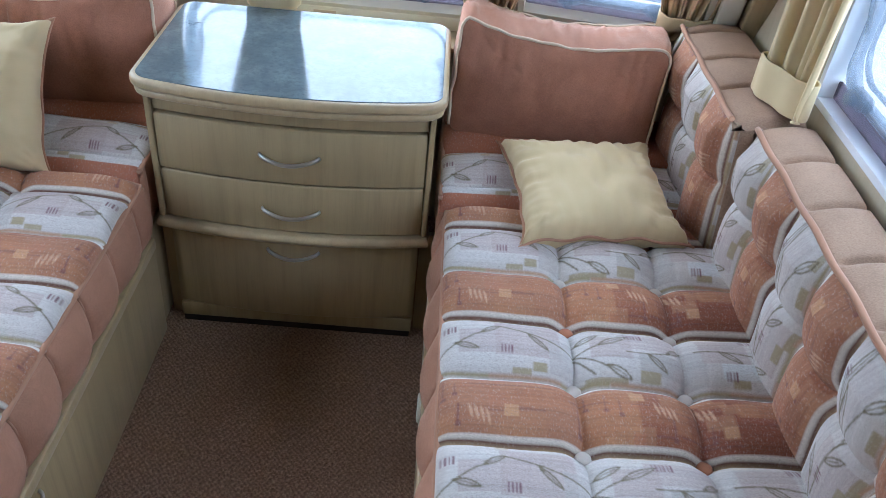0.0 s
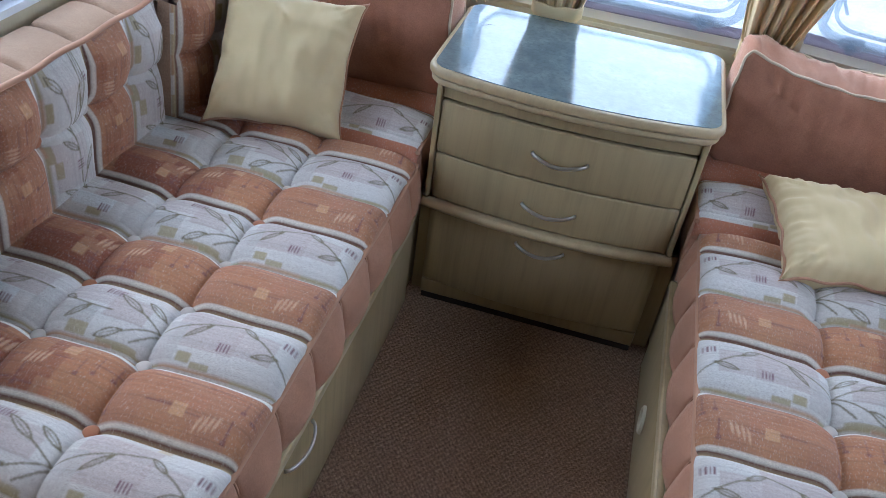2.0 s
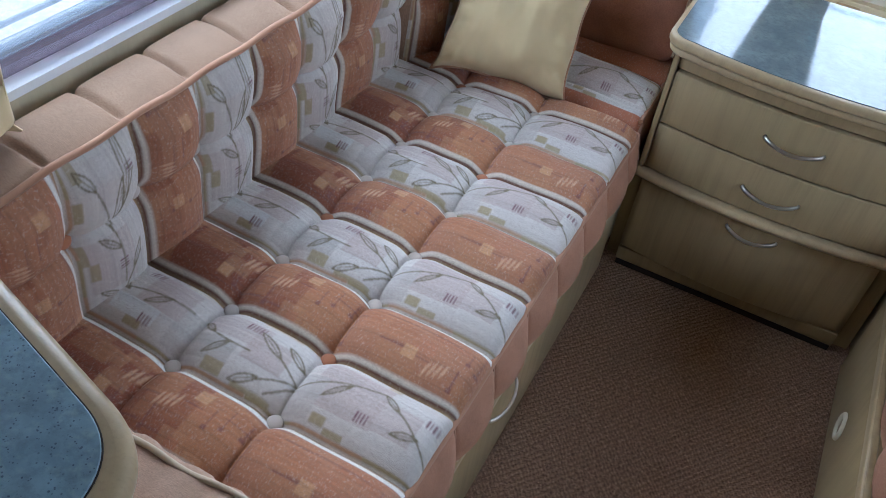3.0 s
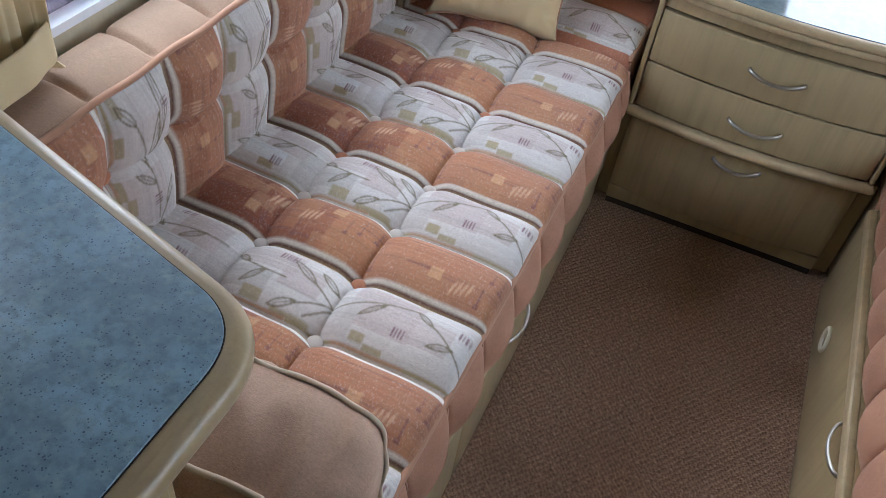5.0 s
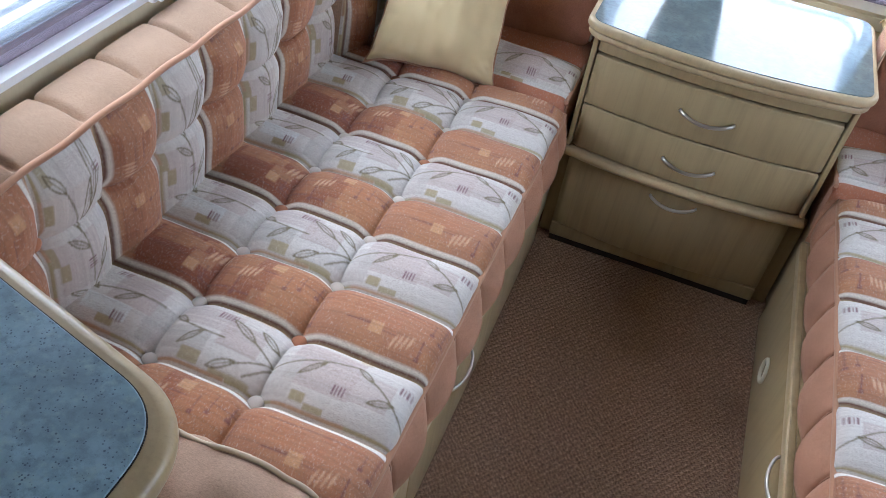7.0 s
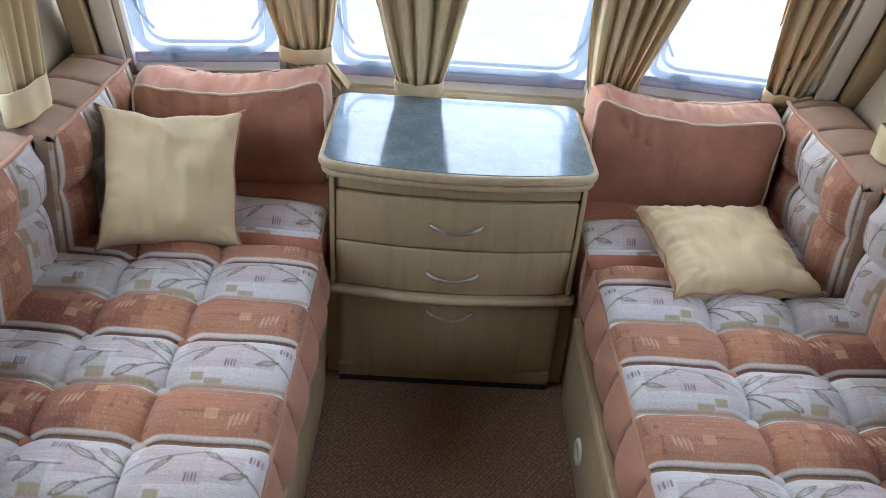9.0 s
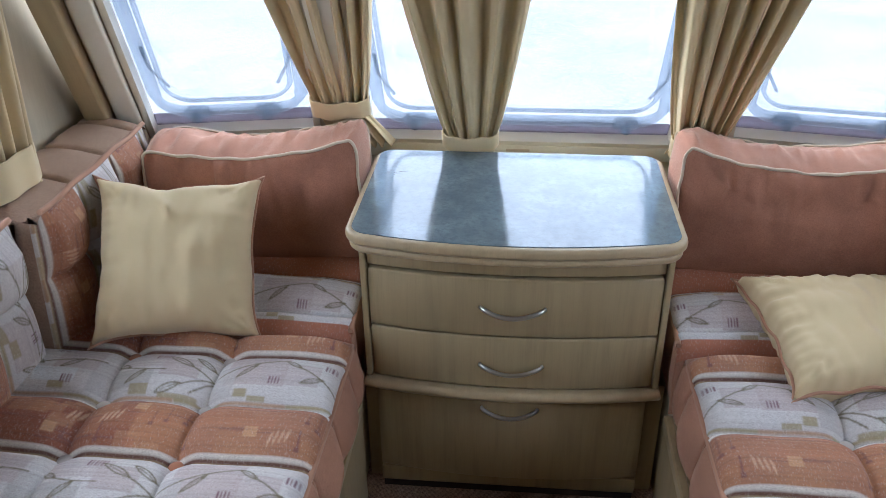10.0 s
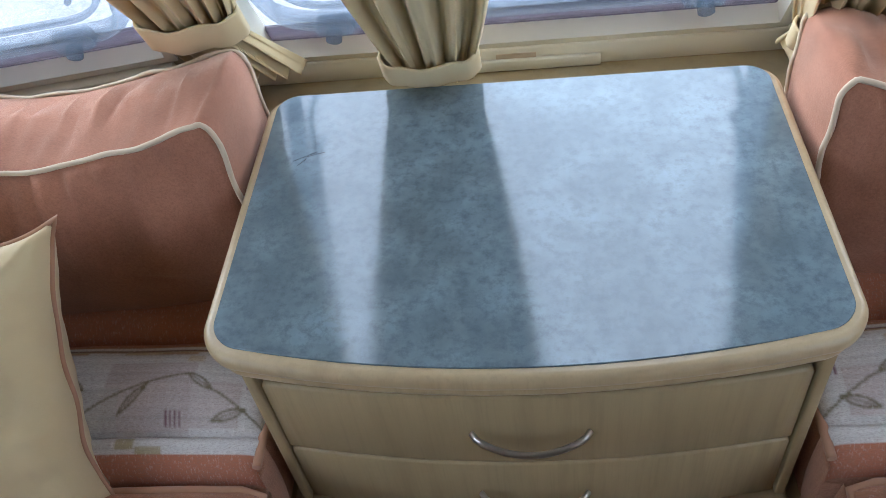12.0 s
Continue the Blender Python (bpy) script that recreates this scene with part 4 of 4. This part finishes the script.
def bolster(side, m, label, seed, w=0.46, h=0.27, d=0.16, material=None, sag=0.032, ear=0.010, rumple=1.0, power=11):
    """A box cushion of two domed panels joined by a gusset, piped along both seams; x wide, z up, front at -y. side: where its chest-side ear points."""
    top = thing("bolster_cushion", (0, 0, 0), label, "cushion", "bolster cushions")

    def shape(x, y, z, grow=0.0):
        k = max(abs(x), abs(z)) / max((abs(x) ** power + abs(z) ** power) ** (1 / power), 1e-6)
        X, Z = x * k * (w / 2 + grow), z * k * (h / 2 + grow)
        dome = ((1 - x * x) * (1 - z * z)) ** 0.55
        girth = (1 - y * y)
        rim = max(abs(x), abs(z)) ** 10
        rnd = noise.noise((x * 2.1 + seed, y * 0.8, z * 2.1 + seed))
        gather = noise.noise((x * 12 + seed, y * 0.8, z * 0.9)) + 0.5 * noise.noise((x * 21 + seed, y, z * 1.5))
        gather *= rumple
        Y = y * d / 2 * (1 + 0.10 * rnd * dome) + math.copysign(abs(y) ** 3, y) * (0.034 * dome + 0.005 * gather * max(0.0, z + 0.25) * dome ** 0.3)
        up = max(0.0, z)
        Z += up * (-sag * (1 - x * x) ** 1.2 * (0.75 + 0.25 * abs(y)) + 0.014 * girth * rim + 0.0035 * gather * girth * rim)
        Z += up ** 3 * ear * max(0.0, -side * x) ** 6 * (0.55 - 0.45 * y)
        X += 0.012 * x * girth * rim * (abs(x) ** 6) + 0.004 * rnd * abs(x) ** 3
        Z += 0.006 * rnd * up
        return Vector((X, Y, Z))
    bm = bmesh.new()
    bmesh.ops.create_cube(bm, size=2)
    bmesh.ops.subdivide_edges(bm, edges=bm.edges[:], cuts=48, use_grid_fill=True)
    for v in bm.verts:
        v.co = shape(*v.co)
    for f in bm.faces:
        f.smooth = True
    part("cover", bm, material or M_BOLSTER, top)
    for yy in (-1, 1):
        line = []
        for k in range(181):
            t = k / 180 * 5.7 - 1.85
            if t < 0:
                x, z = -1, 1 + t
            elif t < 2:
                x, z = t - 1, 1
            else:
                x, z = 1, 3 - t
            p = shape(x, yy, z, 0.0018)
            line.append(p + Vector((0.0008 * math.sin(k * 0.31), 0.0015 * math.sin(k * 0.37 + seed), 0.0022 * min(rumple, 2.0) * noise.noise((k * 0.17, seed, 0)))))
        part("piping", tube(line, 0.0034), M_PIPE, top, "cream piping on the seam")
    top.matrix_world = m
    for o in top.children:
        o.matrix_parent_inverse = Matrix.Identity(4)
    return top


bolster(-1, pose(-0.562, 0.326, 0.583, -5, -3, 3), "plump terracotta velour cushion propped under the window", 2.0, 0.455, 0.27, 0.18, rumple=3.4)
bolster(1, pose(0.562, 0.326, 0.583, -5, 2, -4), "plump terracotta velour cushion propped under the window", 7.0, 0.455, 0.27, 0.18, rumple=3.4)
bolster(-1, pose(-0.540, -1.372, 0.578, 0, 1, 1), "faded terracotta cushion with cream piping propped against the sideboard", 11.0, 0.48, 0.25, 0.135, M_PINK, 0.004, 0.0, 2.6, 6)
pillow("scatter_cushion", 0.305, 0.315, 0.235, pose(-0.652, 0.030, 0.570, -37, 6, 15), M_CREAM, M_TPIPE, "cream cotton scatter cushion leaning upright with a crease", "cushion", "scatter cushions", 3.0, fold=0.02)
pillow("scatter_cushion", 0.328, 0.305, 0.125, pose(0.622, -0.006, 0.488, -83, 0, 7), M_CREAM, M_TPIPE, "cream cotton scatter cushion lying on the seat", "cushion", "scatter cushions", 8.0)


# ---- curtains ----
def curtain(at, label, half_top, half_tie, sway=0.0, tall=0.75, flare=0.02, low=0.02, band=0.022, lean=0.0, folds=6, seed=0.0, depth=0.024, lined=False, tail=0.0):
    """A gathered curtain with a tie-back, hung from above; its own origin lies at the tie-back, z up along the cloth."""
    top = thing("curtain", (0, 0, 0), label, "curtain", "tied-back curtains")
    nz, nu = 80, 170
    zs = np.r_[np.linspace(-low - band, -band, 14)[:-1], np.linspace(-band, tall, nz - 13)]
    u = np.linspace(0, 1, nu)
    up = np.clip(zs / tall, 0, 1)
    below = np.clip((-band - zs) / max(low, 1e-3), 0, 1)
    ease = up ** 0.8
    half = half_tie + (half_top - half_tie) * ease + flare * below
    mid = sway * up ** 1.1 + tail * below
    X = mid[:, None] + half[:, None] * (2 * u - 1)[None]
    amp = (0.007 + 0.022 * ease + 0.006 * below)[:, None]
    ph = 2 * math.pi * folds * (u + 0.035 * np.sin(5 * u + seed) + 0.012 * np.sin(17 * u))[None]
    wave = np.sin(ph + 0.5 * np.sin(3 * zs + seed)[:, None])
    Yv = amp * np.sign(wave) * np.abs(wave) ** 0.7 + 0.004 * np.sin(2.3 * ph + 4 * zs[:, None]) - 0.012 * np.cos(np.pi * (u - 0.5))[None]
    P = np.stack([X, Yv, zs[:, None] + lean * half_tie * (2 * u - 1)[None] * (1 - ease[:, None])], -1)
    d = part("drape", grid_mesh("drape", P, [M_CURTAIN]), None, top)
    so = d.modifiers.new("thickness", "SOLIDIFY")
    so.thickness = 0.003
    # a strip of lining that shows at one edge
    if lined:
        L = P[34:, :9].copy()
        L[..., 0] -= 0.004
        L[..., 1] += 0.010
        li = part("lining", grid_mesh("lining", L, [M_ORANGE]), None, top, "orange lining at the edge")
        s3 = li.modifiers.new("thickness", "SOLIDIFY")
        s3.thickness = 0.002
    loop = []
    for k in range(48):
        t = k / 48 * math.tau
        loop.append(((half_tie + 0.007) * math.copysign(abs(math.cos(t)) ** 0.85, math.cos(t)), (depth + 0.0025 * math.sin(7 * t + seed)) * math.copysign(abs(math.sin(t)) ** 0.85, math.sin(t)) - 0.005))
    bm = bmesh.new()
    rows = []
    for zz, off in ((-band, 0.985), (-band + 0.003, 1.02), (band - 0.003, 1.02), (band, 0.985)):
        rows.append([bm.verts.new((x * off, y * off + 0.0015 * math.sin(40 * x), zz + lean * x)) for x, y in loop])
    for a, b in zip(rows[:-1], rows[1:]):
        for k in range(48):
            bm.faces.new((a[k], a[(k + 1) % 48], b[(k + 1) % 48], b[k])).smooth = True
    bmesh.ops.recalc_face_normals(bm, faces=bm.faces)
    t = part("tie_back", bm, M_CURTAIN, top, "cream cloth tie-back")
    s2 = t.modifiers.new("thickness", "SOLIDIFY")
    s2.thickness = 0.003
    top.matrix_world = at
    for o in top.children:
        o.matrix_parent_inverse = Matrix.Identity(4)
    return top


curtain(pose(-0.109, 0.440, 0.680, 24), "gathered cream curtain tied back in the middle of the window", 0.18, 0.056, -0.01, low=0.004, flare=0.0, folds=5, seed=0.4, lined=True)
curtain(pose(-0.408, 0.462, 0.745, 26, 0, 3), "gathered cream curtain tied back between two windows", 0.17, 0.060, -0.03, low=0.10, flare=0.012, band=0.026, folds=6, seed=1.7, lined=True, tail=0.045)
curtain(pose(0.398, 0.462, 0.668, 25, 0, -4), "gathered cream curtain tied back between two windows", 0.165, 0.052, 0.045, low=0.03, flare=0.01, folds=6, seed=2.9)
curtain(pose(0.853, 0.415, 0.722, 25, 0, -10), "gathered cream curtain tied back in the window corner", 0.15, 0.055, 0.03, low=0.055, flare=0.03, folds=5, seed=4.2, lined=True, tail=-0.04)
curtain(pose(-0.898, -0.045, 0.778, 0, 0, -98), "gathered cream curtain beside the side window", 0.11, 0.068, 0.02, low=0.004, flare=0.0, band=0.036, folds=4, seed=5.1, depth=0.022)
curtain(pose(0.915, -0.058, 0.785, 0, 0, 110), "gathered cream curtain beside the side window", 0.10, 0.068, -0.02, low=0.004, flare=0.0, band=0.036, folds=4, seed=6.3, depth=0.022)
curtain(pose(-IN_X + 0.05, -1.14, 0.79, 0, 0, -90), "gathered cream curtain beside the side window", 0.12, 0.085, 0.02, low=0.010, flare=0.006, band=0.030, lean=-0.1, folds=4, seed=7.7, depth=0.03)


# ---- sideboard at the end of the sofa ----
def corner_round(points, r, steps=10):
    """A closed outline with each corner rounded by its own radius."""
    out = []
    n = len(points)
    for i, (p, q) in enumerate(zip(points, r)):
        p, a, b = Vector(p), Vector(points[i - 1]), Vector(points[(i + 1) % n])
        da, db = (a - p).normalized(), (b - p).normalized()
        if q <= 0:
            out.append(tuple(p))
            continue
        p0, p1 = p + da * q, p + db * q
        for k in range(steps + 1):
            t = k / steps
            out.append(tuple((1 - t) ** 2 * p0 + 2 * t * (1 - t) * p + t * t * p1))
    return out


def sideboard():
    t = thing("sideboard", (-0.67, -1.8, 0), "pale oak sideboard with speckled blue worktop behind the sofa", "sideboard")
    top = corner_round([(-0.368, -2.2), (-0.368, -1.385), (-0.985, -1.217), (-0.985, -2.2)], [0.05, 0.075, 0, 0], 14)
    part("worktop", slab(top, 0.862, 0.893, 0.013, 5), M_EDGE, t, "beech edged worktop")
    inlay = corner_round([(-0.392, -2.17), (-0.392, -1.399), (-0.983, -1.238), (-0.983, -2.17)], [0.04, 0.060, 0, 0], 14)
    joint = corner_round([(-0.3908, -2.172), (-0.3908, -1.3978), (-0.984, -1.2368), (-0.984, -2.172)], [0.04, 0.061, 0, 0], 14)
    part("joint", slab(joint, 0.8922, 0.8937, 0.0004, 1), M_DARK, t, "dark joint round the laminate")
    part("inlay", slab(inlay, 0.8925, 0.895, 0.0008, 1), M_TABLE, t, "speckled blue laminate")
    part("body", box((-0.984, -2.18, 0.002), (-0.432, -1.47, 0.861), 0.004), M_WOOD, t)
    for y0, y1 in ((-2.16, -1.828), (-1.822, -1.49)):
        d = part("door", box((-0.4315, y0, 0.06), (-0.417, y1, 0.85), 0.003), M_WOOD, t)
        bow_handle("handle", (-0.417, y1 - 0.05 if y0 < -2 else y0 + 0.05, 0.70), 0.12, (0, 0, 1), (1, 0, 0), (0, 1, 0), d)
    return t


sideboard()
